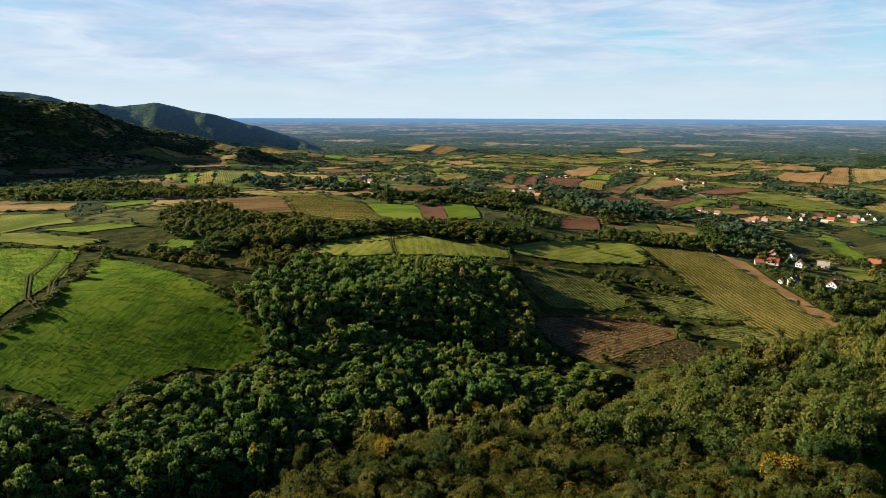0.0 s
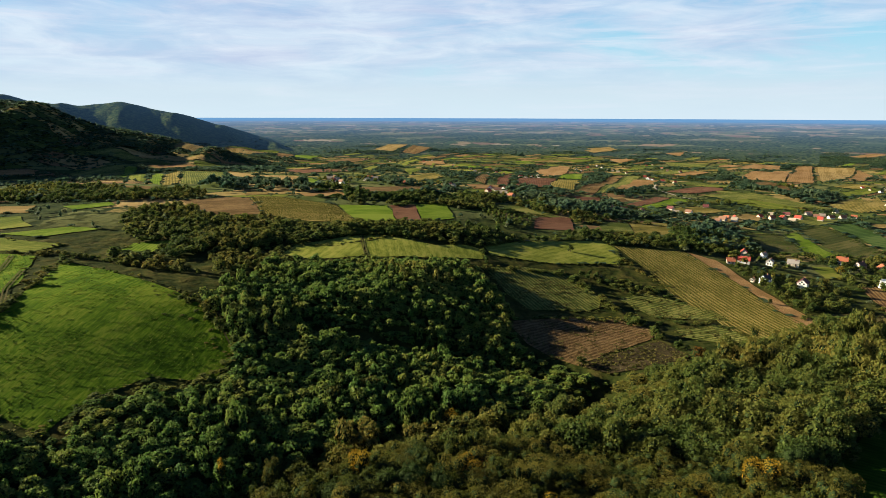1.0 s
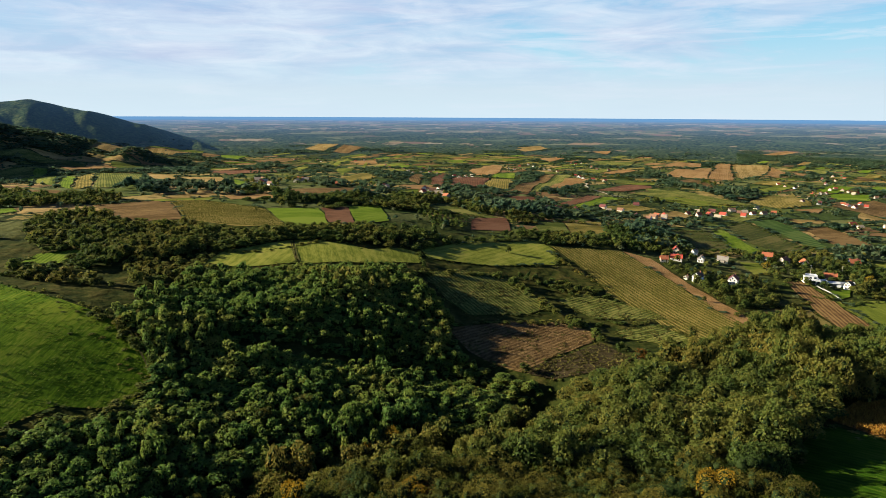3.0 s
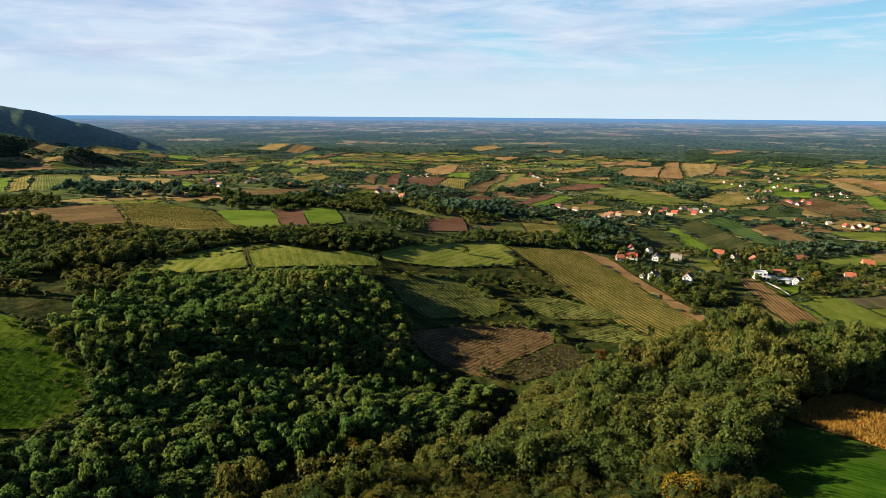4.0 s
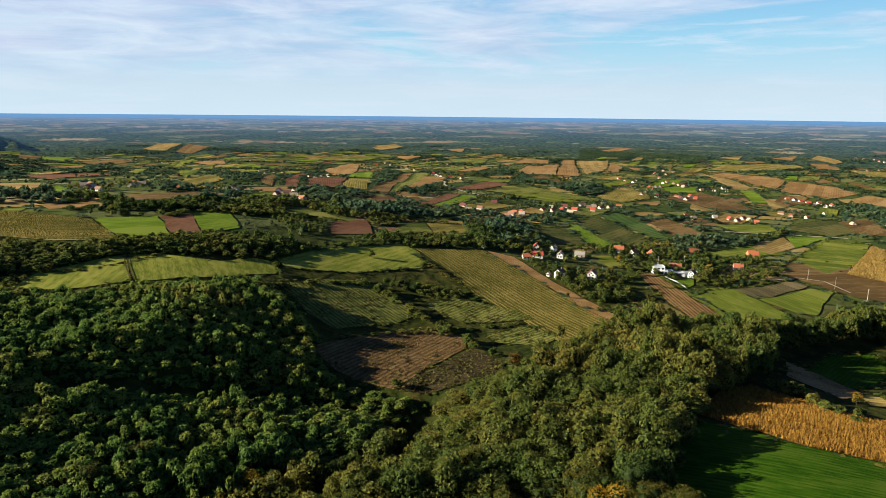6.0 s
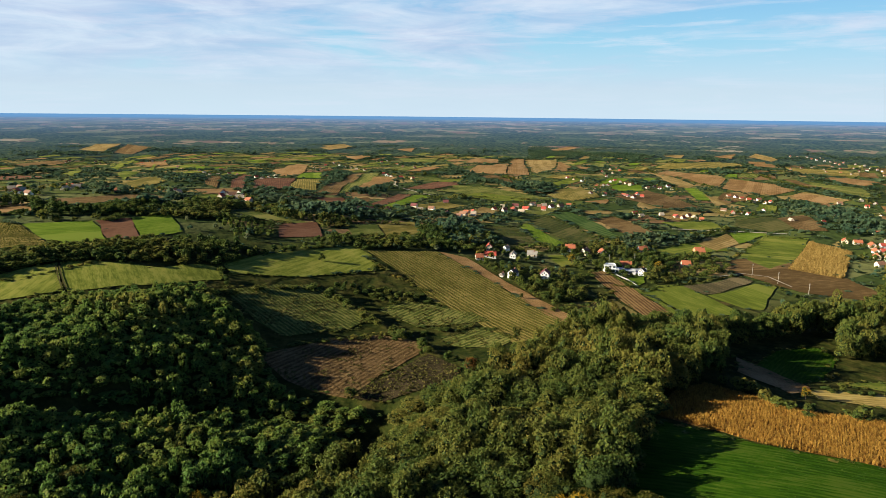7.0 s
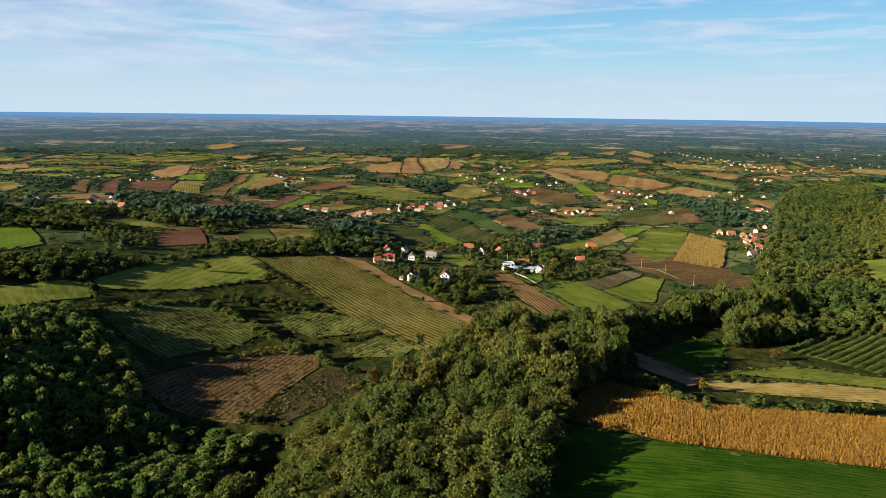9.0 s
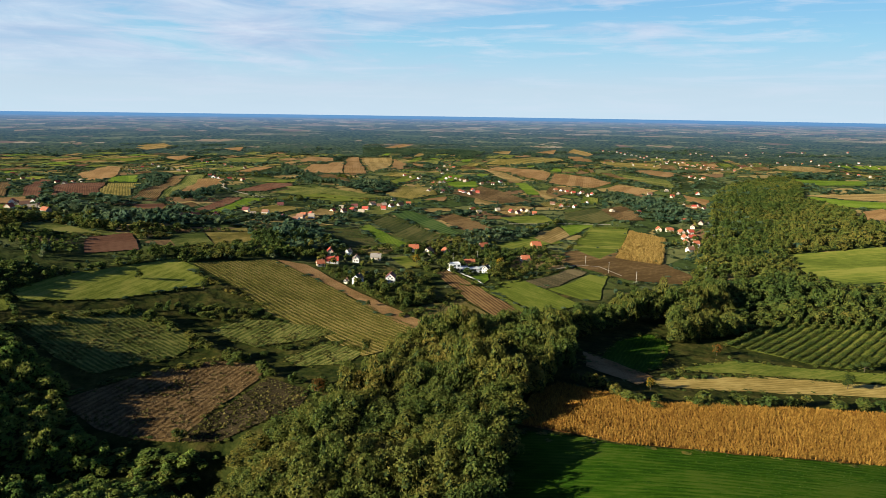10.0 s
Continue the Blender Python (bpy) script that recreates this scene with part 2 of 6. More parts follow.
FIELDS = {
    # kind: colours dark to light, row spacing, depth, label
    "meadow": (((0.046, 0.095, 0.005), (0.091, 0.159, 0.008), (0.168, 0.215, 0.019)), 3.4, 0.14, "green hay meadow with uneven tufted grass"),
    "lush": (((0.018, 0.051, 0.003), (0.033, 0.081, 0.004), (0.068, 0.108, 0.011)), 2.2, 0.28, "deep green young grass field with faint rows"),
    "bright": (((0.077, 0.129, 0.010), (0.127, 0.193, 0.016), (0.180, 0.232, 0.031)), 2.5, 0.5, "bright green strip of young crop"),
    "lushrow": (((0.036, 0.070, 0.018), (0.060, 0.105, 0.026), (0.090, 0.128, 0.036)), 5.0, 0.8, "blue-green leafy crop in straight rows"),
    "pasture": (((0.083, 0.110, 0.016), (0.143, 0.170, 0.025), (0.224, 0.224, 0.043)), 5.0, 0.14, "olive green mown grass field with swath lines"),
    "grass": (((0.090, 0.118, 0.015), (0.134, 0.164, 0.021), (0.185, 0.200, 0.034)), 4.0, 0.06, "smooth bright green grass field"),
    "hayfield": (((0.119, 0.142, 0.020), (0.198, 0.219, 0.034), (0.287, 0.279, 0.056)), 6.0, 0.30, "sunlit yellow-green mown field with broad bands"),
    "drygrass": (((0.100, 0.088, 0.024), (0.175, 0.140, 0.040), (0.26, 0.200, 0.066)), 0, 0, "tan dry grassland with wheel tracks"),
    "furrow": (((0.110, 0.062, 0.026), (0.190, 0.110, 0.042), (0.29, 0.180, 0.070)), 3.0, 0.8, "brown and rust strip of cut crop with furrows"),
    "stalks": (((0.072, 0.062, 0.029), (0.126, 0.102, 0.048), (0.192, 0.150, 0.074)), 2.6, 0.5, "brown-olive plot of dead stalks"),
    "hay": (((0.264, 0.190, 0.050), (0.396, 0.282, 0.077), (0.528, 0.384, 0.120)), 3.0, 0.35, "golden stubble strip behind the hedge"),
    "olive": (((0.059, 0.078, 0.016), (0.121, 0.140, 0.030), (0.227, 0.213, 0.057)), 2.8, 0.6, "dull olive field of drying crop rows"),
    "rows": (((0.050, 0.060, 0.018), (0.085, 0.088, 0.026), (0.13, 0.115, 0.040)), 6.0, 0.3, "dark orchard plot with dense straight rows"),
    "vine": (((0.123, 0.106, 0.024), (0.218, 0.176, 0.042), (0.336, 0.254, 0.078)), 3.3, 0.6, "vineyard plot with green rows over tan earth"),
    "straw": (((0.185, 0.128, 0.042), (0.270, 0.186, 0.064), (0.36, 0.255, 0.098)), 4.0, 0.4, "pale straw-coloured stubble field"),
    "orange": (((0.190, 0.108, 0.040), (0.268, 0.158, 0.062), (0.33, 0.205, 0.088)), 4.0, 0.4, "warm tan stubble field"),
    "soil": (((0.092, 0.058, 0.022), (0.148, 0.092, 0.036), (0.223, 0.146, 0.062)), 2.6, 0.6, "ploughed brown field with straw and weeds"),
    "redsoil": (((0.104, 0.048, 0.027), (0.149, 0.072, 0.040), (0.199, 0.104, 0.059)), 2.6, 0.6, "reddish ploughed earth plot"),
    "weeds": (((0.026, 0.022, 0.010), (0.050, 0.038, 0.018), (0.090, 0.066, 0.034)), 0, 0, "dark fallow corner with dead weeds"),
    "dirt": (((0.161, 0.098, 0.037), (0.287, 0.167, 0.067), (0.414, 0.259, 0.113)), 0, 0, "bare tan earth strip along the vineyard"),
    "corn": (((0.13, 0.080, 0.022), (0.20, 0.128, 0.036), (0.28, 0.19, 0.06)), 2.5, 1.0, "plot of dry standing maize"),
    "maize": (((0.12, 0.06, 0.016), (0.20, 0.10, 0.026), (0.28, 0.16, 0.045)), 2.5, 0.6, "earth of the ripe maize field"),
}
LEAF = {
    "green": ((0.035, 0.051, 0.009), (0.074, 0.087, 0.013), (0.124, 0.118, 0.019)),
    "olive": ((0.052, 0.053, 0.010), (0.102, 0.097, 0.016), (0.164, 0.141, 0.025)),
    "dark": ((0.020, 0.040, 0.011), (0.038, 0.064, 0.014), (0.060, 0.088, 0.018)),
    "yellow": ((0.17, 0.115, 0.010), (0.28, 0.18, 0.014), (0.38, 0.235, 0.02)),
    "rust": ((0.13, 0.065, 0.014), (0.22, 0.10, 0.018), (0.31, 0.15, 0.025)),
    "mixed": ((0.036, 0.067, 0.018), (0.072, 0.107, 0.021), (0.125, 0.136, 0.026), (0.185, 0.156, 0.031), (0.249, 0.162, 0.038)),
    # haze painted in: bluer version of the mixed leaves for distant trees
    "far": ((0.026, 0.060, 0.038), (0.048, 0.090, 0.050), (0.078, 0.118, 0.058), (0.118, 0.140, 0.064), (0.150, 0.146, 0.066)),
    "valley": ((0.059, 0.122, 0.031), (0.101, 0.176, 0.035), (0.158, 0.216, 0.040), (0.223, 0.230, 0.046), (0.280, 0.226, 0.050)),
}


def leaves(kind, by):
    return surface("leaves_%s_%s" % (kind, by), LEAF[kind], grain=0.25, rough=0.65, bump=0, leaf=0.40, random_by=by)


bark = surface("bark", ((0.05, 0.04, 0.03), (0.10, 0.08, 0.06), (0.16, 0.14, 0.11)), grain=3.0, patch=0.5, bump=0.6)
# opaque crown filler, dark green as painted shade between leaf clumps
shade_core = surface("shade_filler", ((0.018, 0.030, 0.010), (0.028, 0.042, 0.013), (0.040, 0.055, 0.017)), grain=0.8, patch=0.2, bump=0.3)


def patchwork():
    """Open country: plots of many colours with dark hedges and woods between them."""
    m = bpy.data.materials.new("country")
    m.use_nodes = True
    t = m.node_tree
    shader = t.nodes["Principled BSDF"]
    shader.inputs["Roughness"].default_value = 0.95
    shader.inputs["Specular IOR Level"].default_value = 0.02
    co = t.nodes.new("ShaderNodeTexCoord").outputs["Object"]
    def cells(scale, stretch, turn, feature="F1"):
        mp = t.nodes.new("ShaderNodeMapping")
        mp.inputs["Rotation"].default_value = (0, 0, radians(turn))
        mp.inputs["Scale"].default_value = (scale, scale * stretch, 0)
        t.links.new(co, mp.inputs[0])
        n = t.nodes.new("ShaderNodeTexVoronoi")
        n.feature = feature
        n.inputs["Scale"].default_value = 1.0
        t.links.new(mp.outputs[0], n.inputs["Vector"])
        return n
    plots = cells(0.0125, 2.1, 24)
    edge = cells(0.0125, 2.1, 24, "DISTANCE_TO_EDGE")
    sep = t.nodes.new("ShaderNodeSeparateColor")
    t.links.new(plots.outputs["Color"], sep.inputs[0])
    colour = ramp(t, sep.outputs[0], ((0.0, (0.042, 0.068, 0.018)), (0.18, (0.092, 0.118, 0.028)), (0.36, (0.150, 0.158, 0.055)), (0.52, (0.105, 0.124, 0.045)),
                                      (0.64, (0.31, 0.225, 0.08)), (0.76, (0.21, 0.12, 0.06)), (0.85, (0.37, 0.25, 0.10)), (0.94, (0.06, 0.085, 0.018))), True)
    big = t.nodes.new("ShaderNodeTexNoise")
    big.inputs["Scale"].default_value, big.inputs["Detail"].default_value = 0.0042, 6
    t.links.new(co, big.inputs["Vector"])
    fine = t.nodes.new("ShaderNodeTexNoise")
    fine.inputs["Scale"].default_value, fine.inputs["Detail"].default_value = 0.09, 6
    t.links.new(co, fine.inputs["Vector"])
    woods = ramp(t, math_node(t, "ADD", big.outputs[0], math_node(t, "MULTIPLY", math_node(t, "SUBTRACT", fine.outputs[0], 0.5), 0.3)), ((0.575, (0, 0, 0)), (0.595, (1, 1, 1))))
    hedge_line = ramp(t, math_node(t, "ADD", edge.outputs["Distance"], math_node(t, "MULTIPLY", math_node(t, "SUBTRACT", fine.outputs[0], 0.5), 0.25)), ((0.03, (1, 1, 1)), (0.06, (0, 0, 0))))
    green = ramp(t, fine.outputs[0], ((0.35, (0.018, 0.032, 0.012)), (0.65, (0.046, 0.062, 0.018))))
    colour = mix_colour(t, math_node(t, "MULTIPLY", fine.outputs[0], 0.25), colour, (0.10, 0.11, 0.04))
    colour = mix_colour(t, math_node(t, "MAXIMUM", woods, hedge_line), colour, green)
    # rough unfarmed grass round the near woods
    gone = t.nodes.new("ShaderNodeVectorMath")
    gone.operation = "LENGTH"
    t.links.new(co, gone.inputs[0])
    rough_land = ramp(t, math_node(t, "MULTIPLY", gone.outputs["Value"], 0.001), ((0.52, (1, 1, 1)), (0.68, (0, 0, 0))))
    tuft = t.nodes.new("ShaderNodeTexNoise")
    tuft.inputs["Scale"].default_value, tuft.inputs["Detail"].default_value, tuft.inputs["Roughness"].default_value = 0.35, 8, 0.75
    t.links.new(co, tuft.inputs["Vector"])
    mottle = math_node(t, "ADD", math_node(t, "MULTIPLY", fine.outputs[0], 0.5), math_node(t, "MULTIPLY", tuft.outputs[0], 0.5))
    grass = ramp(t, mottle, ((0.38, (0.014, 0.024, 0.006)), (0.48, (0.034, 0.042, 0.009)), (0.56, (0.060, 0.058, 0.014)), (0.66, (0.10, 0.082, 0.024))))
    colour = mix_colour(t, rough_land, colour, grass)
    t.links.new(colour, shader.inputs["Base Color"])
    b = t.nodes.new("ShaderNodeBump")
    b.inputs["Strength"].default_value, b.inputs["Distance"].default_value = 0.6, 4.0
    t.links.new(fine.outputs[0], b.inputs["Height"])
    t.links.new(b.outputs[0], shader.inputs["Normal"])
    return m


def distance():
    """The far plain: long dim plots and woods, with painted blue haze that thickens towards the horizon."""
    m = bpy.data.materials.new("far_plain")
    m.use_nodes = True
    t = m.node_tree
    shader = t.nodes["Principled BSDF"]
    shader.inputs["Roughness"].default_value = 1.0
    shader.inputs["Specular IOR Level"].default_value = 0.0
    co = t.nodes.new("ShaderNodeTexCoord").outputs["Object"]
    cut = t.nodes.new("ShaderNodeSeparateXYZ")
    t.links.new(co, cut.inputs[0])
    x, y, z = cut.outputs
    away = math_node(t, "SQRT", math_node(t, "ADD", math_node(t, "MULTIPLY", x, x), math_node(t, "MULTIPLY", y, y)))
    round_ = math_node(t, "MULTIPLY", math_node(t, "ARCTAN2", x, y), 4500.0)
    def spread(wide, deep, shift=0.0):
        n = t.nodes.new("ShaderNodeCombineXYZ")
        t.links.new(math_node(t, "ADD", math_node(t, "MULTIPLY", round_, 1 / wide), shift), n.inputs[0])
        t.links.new(math_node(t, "MULTIPLY", away, 1 / deep), n.inputs[1])
        return n.outputs[0]
    def noise_on(where, detail):
        n = t.nodes.new("ShaderNodeTexNoise")
        n.inputs["Scale"].default_value, n.inputs["Detail"].default_value = 1.0, detail
        t.links.new(where, n.inputs["Vector"])
        return n.outputs[0]
    def cells(wide, deep, shift):
        n = t.nodes.new("ShaderNodeTexVoronoi")
        n.inputs["Scale"].default_value = 1.0
        t.links.new(spread(wide, deep, shift), n.inputs["Vector"])
        split = t.nodes.new("ShaderNodeSeparateColor")
        t.links.new(n.outputs["Color"], split.inputs[0])
        return ramp(t, split.outputs[0], ((0.0, (0.06, 0.09, 0.035)), (0.22, (0.12, 0.14, 0.055)), (0.42, (0.19, 0.185, 0.08)), (0.58, (0.08, 0.105, 0.045)), (0.70, (0.29, 0.205, 0.105)), (0.84, (0.21, 0.135, 0.08)), (0.93, (0.37, 0.29, 0.17))), True)
    beyond = ramp(t, math_node(t, "MULTIPLY", away, 0.0002), ((0.835, (0, 0, 0)), (0.865, (1, 1, 1))))
    plots = mix_colour(t, beyond, cells(125.0, 105.0, 0.4), cells(90.0, 34.0, 5.1))
    tall = t.nodes.new("ShaderNodeTexNoise")
    tall.inputs["Scale"].default_value, tall.inputs["Detail"].default_value, tall.inputs["Roughness"].default_value = 0.055, 9, 0.7
    t.links.new(co, tall.inputs["Vector"])
    forest = ramp(t, tall.outputs[0], ((0.38, (0.014, 0.032, 0.018)), (0.5, (0.044, 0.068, 0.028)), (0.62, (0.105, 0.118, 0.042))))
    # woods in long bands, thinning towards the horizon
    band = math_node(t, "ADD", math_node(t, "MULTIPLY", noise_on(spread(420.0, 150.0, 3.3), 9), 0.65), math_node(t, "MULTIPLY", noise_on(spread(70.0, 40.0, 7.7), 6), 0.35))
    band = math_node(t, "SUBTRACT", band, math_node(t, "MULTIPLY", math_node(t, "SUBTRACT", away, 4250.0), 0.00010))
    woods = ramp(t, band, ((0.495, (0, 0, 0)), (0.515, (1, 1, 1))))
    hilly = ramp(t, math_node(t, "MULTIPLY", z, 0.001), ((0.125, (0, 0, 0)), (0.15, (1, 1, 1))))
    hilly = math_node(t, "MULTIPLY", hilly, math_node(t, "LESS_THAN", away, 4120.0))
    colour = mix_colour(t, math_node(t, "MAXIMUM", woods, hilly), plots, forest)
    t.links.new(colour, shader.inputs["Base Color"])
    bump = t.nodes.new("ShaderNodeBump")
    bump.inputs["Strength"].default_value, bump.inputs["Distance"].default_value = 0.8, 9.0
    t.links.new(tall.outputs[0], bump.inputs["Height"])
    t.links.new(bump.outputs[0], shader.inputs["Normal"])
    # haze painted into the surface: blue emission that grows with distance
    painted_haze = ramp(t, math_node(t, "MULTIPLY", away, 0.0002), ((0.56, (0.05, 0.05, 0.05)), (0.70, (0.17, 0.17, 0.17)), (0.82, (0.34, 0.34, 0.34)), (0.88, (0.52, 0.52, 0.52)), (0.93, (0.66, 0.66, 0.66)), (0.948, (0.78, 0.78, 0.78)), (0.958, (0.96, 0.96, 0.96))))
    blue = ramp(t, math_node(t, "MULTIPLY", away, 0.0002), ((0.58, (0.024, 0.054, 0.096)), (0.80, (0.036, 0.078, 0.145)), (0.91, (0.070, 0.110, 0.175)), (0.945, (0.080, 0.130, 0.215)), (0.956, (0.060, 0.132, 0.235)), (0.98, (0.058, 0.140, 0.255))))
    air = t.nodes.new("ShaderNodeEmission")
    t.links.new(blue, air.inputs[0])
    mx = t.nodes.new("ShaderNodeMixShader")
    t.links.new(painted_haze, mx.inputs[0])
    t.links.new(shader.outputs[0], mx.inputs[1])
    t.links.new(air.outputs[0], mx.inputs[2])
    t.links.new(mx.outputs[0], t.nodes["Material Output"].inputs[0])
    return m


# ---- mesh helpers ----
rng = np.random.default_rng(7)


def mesh_np(name, verts, faces, tint=None):
    """A mesh from arrays: verts (n, 3), faces (m, 3 or 4)."""
    verts, faces = np.asarray(verts, np.float32), np.asarray(faces, np.int32)
    me = bpy.data.meshes.new(name)
    n = faces.shape[1]
    me.vertices.add(len(verts))
    me.vertices.foreach_set("co", verts.ravel())
    me.loops.add(faces.size)
    me.loops.foreach_set("vertex_index", faces.ravel())
    me.polygons.add(len(faces))
    me.polygons.foreach_set("loop_start", np.arange(0, faces.size, n, dtype=np.int32))
    if tint is not None:
        a = me.attributes.new("tint", "FLOAT", "POINT")
        a.data.foreach_set("value", np.asarray(tint, np.float32))
    me.update(calc_edges=True)
    return me


def inside(poly, x, y):
    """Which of the points lie in the polygon."""
    hit = np.zeros(np.shape(x), bool)
    for (x0, y0), (x1, y1) in zip(poly, poly[1:] + poly[:1]):
        if y0 != y1:
            hit ^= ((y0 > y) != (y1 > y)) & (x < (x1 - x0) * (y - y0) / (y1 - y0) + x0)
    return hit


def part(name, bm, material, parent, label=""):
    """Links a bmesh as one mesh object under a thing or part."""
    me = bpy.data.meshes.new(name)
    bm.to_mesh(me)
    bm.free()
    me.materials.append(material)
    ob = new(name, me)
    ob.parent = parent
    return tagged(ob, label) if label else ob


def box(bm, x0, y0, z0, x1, y1, z1):
    v = [bm.verts.new((x, y, z)) for z in (z0, z1) for x, y in ((x0, y0), (x1, y0), (x1, y1), (x0, y1))]
    for f in ((3, 2, 1, 0), (4, 5, 6, 7), (0, 1, 5, 4), (1, 2, 6, 5), (2, 3, 7, 6), (3, 0, 4, 7)):
        bm.faces.new([v[k] for k in f])
    return v


def lift(x, y):
    """How far flush layers lie above the land, so that they never sink into it."""
    return 0.15 + 0.0005 * math.hypot(x, y)


# ---- ground ----
def build_ground(near):
    bear = np.radians(np.concatenate([np.arange(-50, 100, 0.5 if near else 0.35), np.arange(100, 310, 6.0)]))
    rad = np.concatenate([[0.5, 30], np.geomspace(60, 2800, 210)]) if near else np.geomspace(2800, 4900, 110)
    r, b = np.meshgrid(rad, bear, indexing="ij")
    x, y = r * np.sin(b), r * np.cos(b)
    z = height(x, y)
    n, k = len(rad), len(bear)
    i, j = np.meshgrid(np.arange(n - 1), np.arange(k), indexing="ij")
    jj = (j + 1) % k
    faces = np.stack([i * k + j, i * k + jj, (i + 1) * k + jj, (i + 1) * k + j], -1).reshape(-1, 4)
    me = mesh_np("ground", np.stack([x, y, z], -1).reshape(-1, 3), faces[:, ::-1])
    me.polygons.foreach_set("use_smooth", np.ones(len(faces), bool))
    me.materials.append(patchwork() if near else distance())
    if near:
        tagged(new("ground", me), "rolling farmland of hedged plots and scattered woods", "ground", kind="structure")
    else:
        tagged(new("backdrop", me), "far plain reaching the horizon, blue haze painted in", "backdrop", kind="structure")


build_ground(True)
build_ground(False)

# ---- fields ----
from mathutils.geometry import delaunay_2d_cdt

PLOTS = []


def plots_between():
    """Lesser plots that fill the open country between the measured ones."""
    g = random.Random(21)
    c, s = math.cos(radians(24)), math.sin(radians(24))
    kinds = ["pasture"] * 8 + ["olive"] * 8 + ["straw"] * 3 + ["orange"] * 3 + ["soil"] * 4 + ["bright"] * 2 + ["vine"] * 4 + ["redsoil"] + ["rows"] * 2
    made = 0
    for i in range(-30, 34):
        for j in range(-60, 64):
            u, v = i * 118 + g.uniform(-8, 8), j * 52 + g.uniform(-4, 4)
            a, b = g.uniform(76, 116), g.uniform(28, 50)
            skew = g.uniform(-14, 14)
            keep = g.random() < 0.86
            kind = g.choice(kinds)
            o = [(round(p * c - q * s), round(p * s + q * c)) for p, q in ((u, v), (u + a, v + skew * 0.3), (u + a + skew, v + b), (u + skew, v + b))]
            x, y = np.array([p[0] for p in o] + [np.mean([p[0] for p in o])]), np.array([p[1] for p in o] + [np.mean([p[1] for p in o])])
            r, bear = np.hypot(x, y), np.degrees(np.arctan2(x, y))
            if not keep or r.min() < (560 if bear.max() < 8 else 660) or r.max() > 3100 or bear.min() < -24 or bear.max() > 88 or height(x, y).max() > 150 + 55 * (bear.min() > 0):
                continue
            # the wooded slope stays wood
            if ((bear > 66) & (r < 1900)).any():
                continue
            bx, by = np.meshgrid(np.linspace(0, 1, 5), np.linspace(0, 1, 5))
            mx = (x[0] + (x[1] - x[0]) * bx + (x[3] - x[0]) * by).ravel()
            my = (y[0] + (y[1] - y[0]) * bx + (y[3] - y[0]) * by).ravel()
            x0, x1, y0, y1 = x.min(), x.max(), y.min(), y.max()
            close = [q for _, q in PLOTS if min(p[0] for p in q) < x1 and max(p[0] for p in q) > x0 and min(p[1] for p in q) < y1 and max(p[1] for p in q) > y0]
            if any(inside(q, mx, my).any() or inside(o, np.array([p[0] for p in q]), np.array([p[1] for p in q])).any() for q in close):
                continue
            field(kind, o)
            made += 1
            if made >= 900:
                return


def field(kind, outline):
    """A plot draped over the land; its rows run along the first side."""
    colours, rows, depth, label = FIELDS[kind]
    PLOTS.append((kind, outline))
    cx, cy = np.mean([p[0] for p in outline]), np.mean([p[1] for p in outline])
    far_off = math.hypot(cx, cy)
    step = max(4.0, 0.014 * far_off)
    turn = math.atan2(outline[1][1] - outline[0][1], outline[1][0] - outline[0][0])
    rim = []
    for (x0, y0), (x1, y1) in zip(outline, outline[1:] + outline[:1]):
        k = max(1, round(math.hypot(x1 - x0, y1 - y0) / step))
        rim += [(x0 + (x1 - x0) * i / k, y0 + (y1 - y0) * i / k) for i in range(k)]
    wob = min(3.5, 1.0 + 0.0025 * math.hypot(cx, cy))
    lap = max(11.0, 3.2 * step)
    rim = [(x + wob * noise.noise((x / lap, y / lap, 1.7)), y + wob * noise.noise((x / lap, y / lap, 7.1))) for x, y in rim]
    xs, ys = [p[0] for p in outline], [p[1] for p in outline]
    gx, gy = np.meshgrid(np.arange(min(xs), max(xs), step), np.arange(min(ys), max(ys), step))
    gx, gy = gx.ravel() + 0.3, gy.ravel() + 0.2
    keep = inside(rim, gx, gy)
    pts = [Vector(p) for p in rim] + [Vector(p) for p in zip(gx[keep], gy[keep])]
    edges = [(i, (i + 1) % len(rim)) for i in range(len(rim))]
    v, _, f, *_ = delaunay_2d_cdt(pts, edges, [], 1, 1e-4)
    co = np.array([(p.x, p.y) for p in v])
    z = height(co[:, 0], co[:, 1]) + 0.15 + (0.0005 + 0.00002 * (len(PLOTS) % 9)) * np.hypot(co[:, 0], co[:, 1])
    base = float(height(cx, cy))
    c, s = math.cos(-turn), math.sin(-turn)
    dx, dy = co[:, 0] - cx, co[:, 1] - cy
    local = np.stack([c * dx - s * dy, s * dx + c * dy, z - base], -1)
    tris = np.array([tuple(t) for t in f if len(t) == 3])
    me = mesh_np("field", local, tris)
    n0 = np.cross(local[tris[0][1]] - local[tris[0][0]], local[tris[0][2]] - local[tris[0][0]])
    if n0[2] < 0:
        me.flip_normals()
    me.polygons.foreach_set("use_smooth", np.ones(len(tris), bool))
    me.materials.append(surface(("far_field_" if far_off > 560 else "field_") + kind, colours, grain=0.16 if far_off > 560 else 0.45 if rows else 0.7, patch=0.02 if far_off > 560 else 0.05, bump=0.5, rows=rows, row_depth=depth, strips=17.0 if far_off > 560 and rows else 0.0))
    ob = new("field", me)
    ob.matrix_world = Matrix.Translation((cx, cy, base)) @ Matrix.Rotation(turn, 4, "Z")
    return tagged(ob, label, "field", "farm plots", "structure")


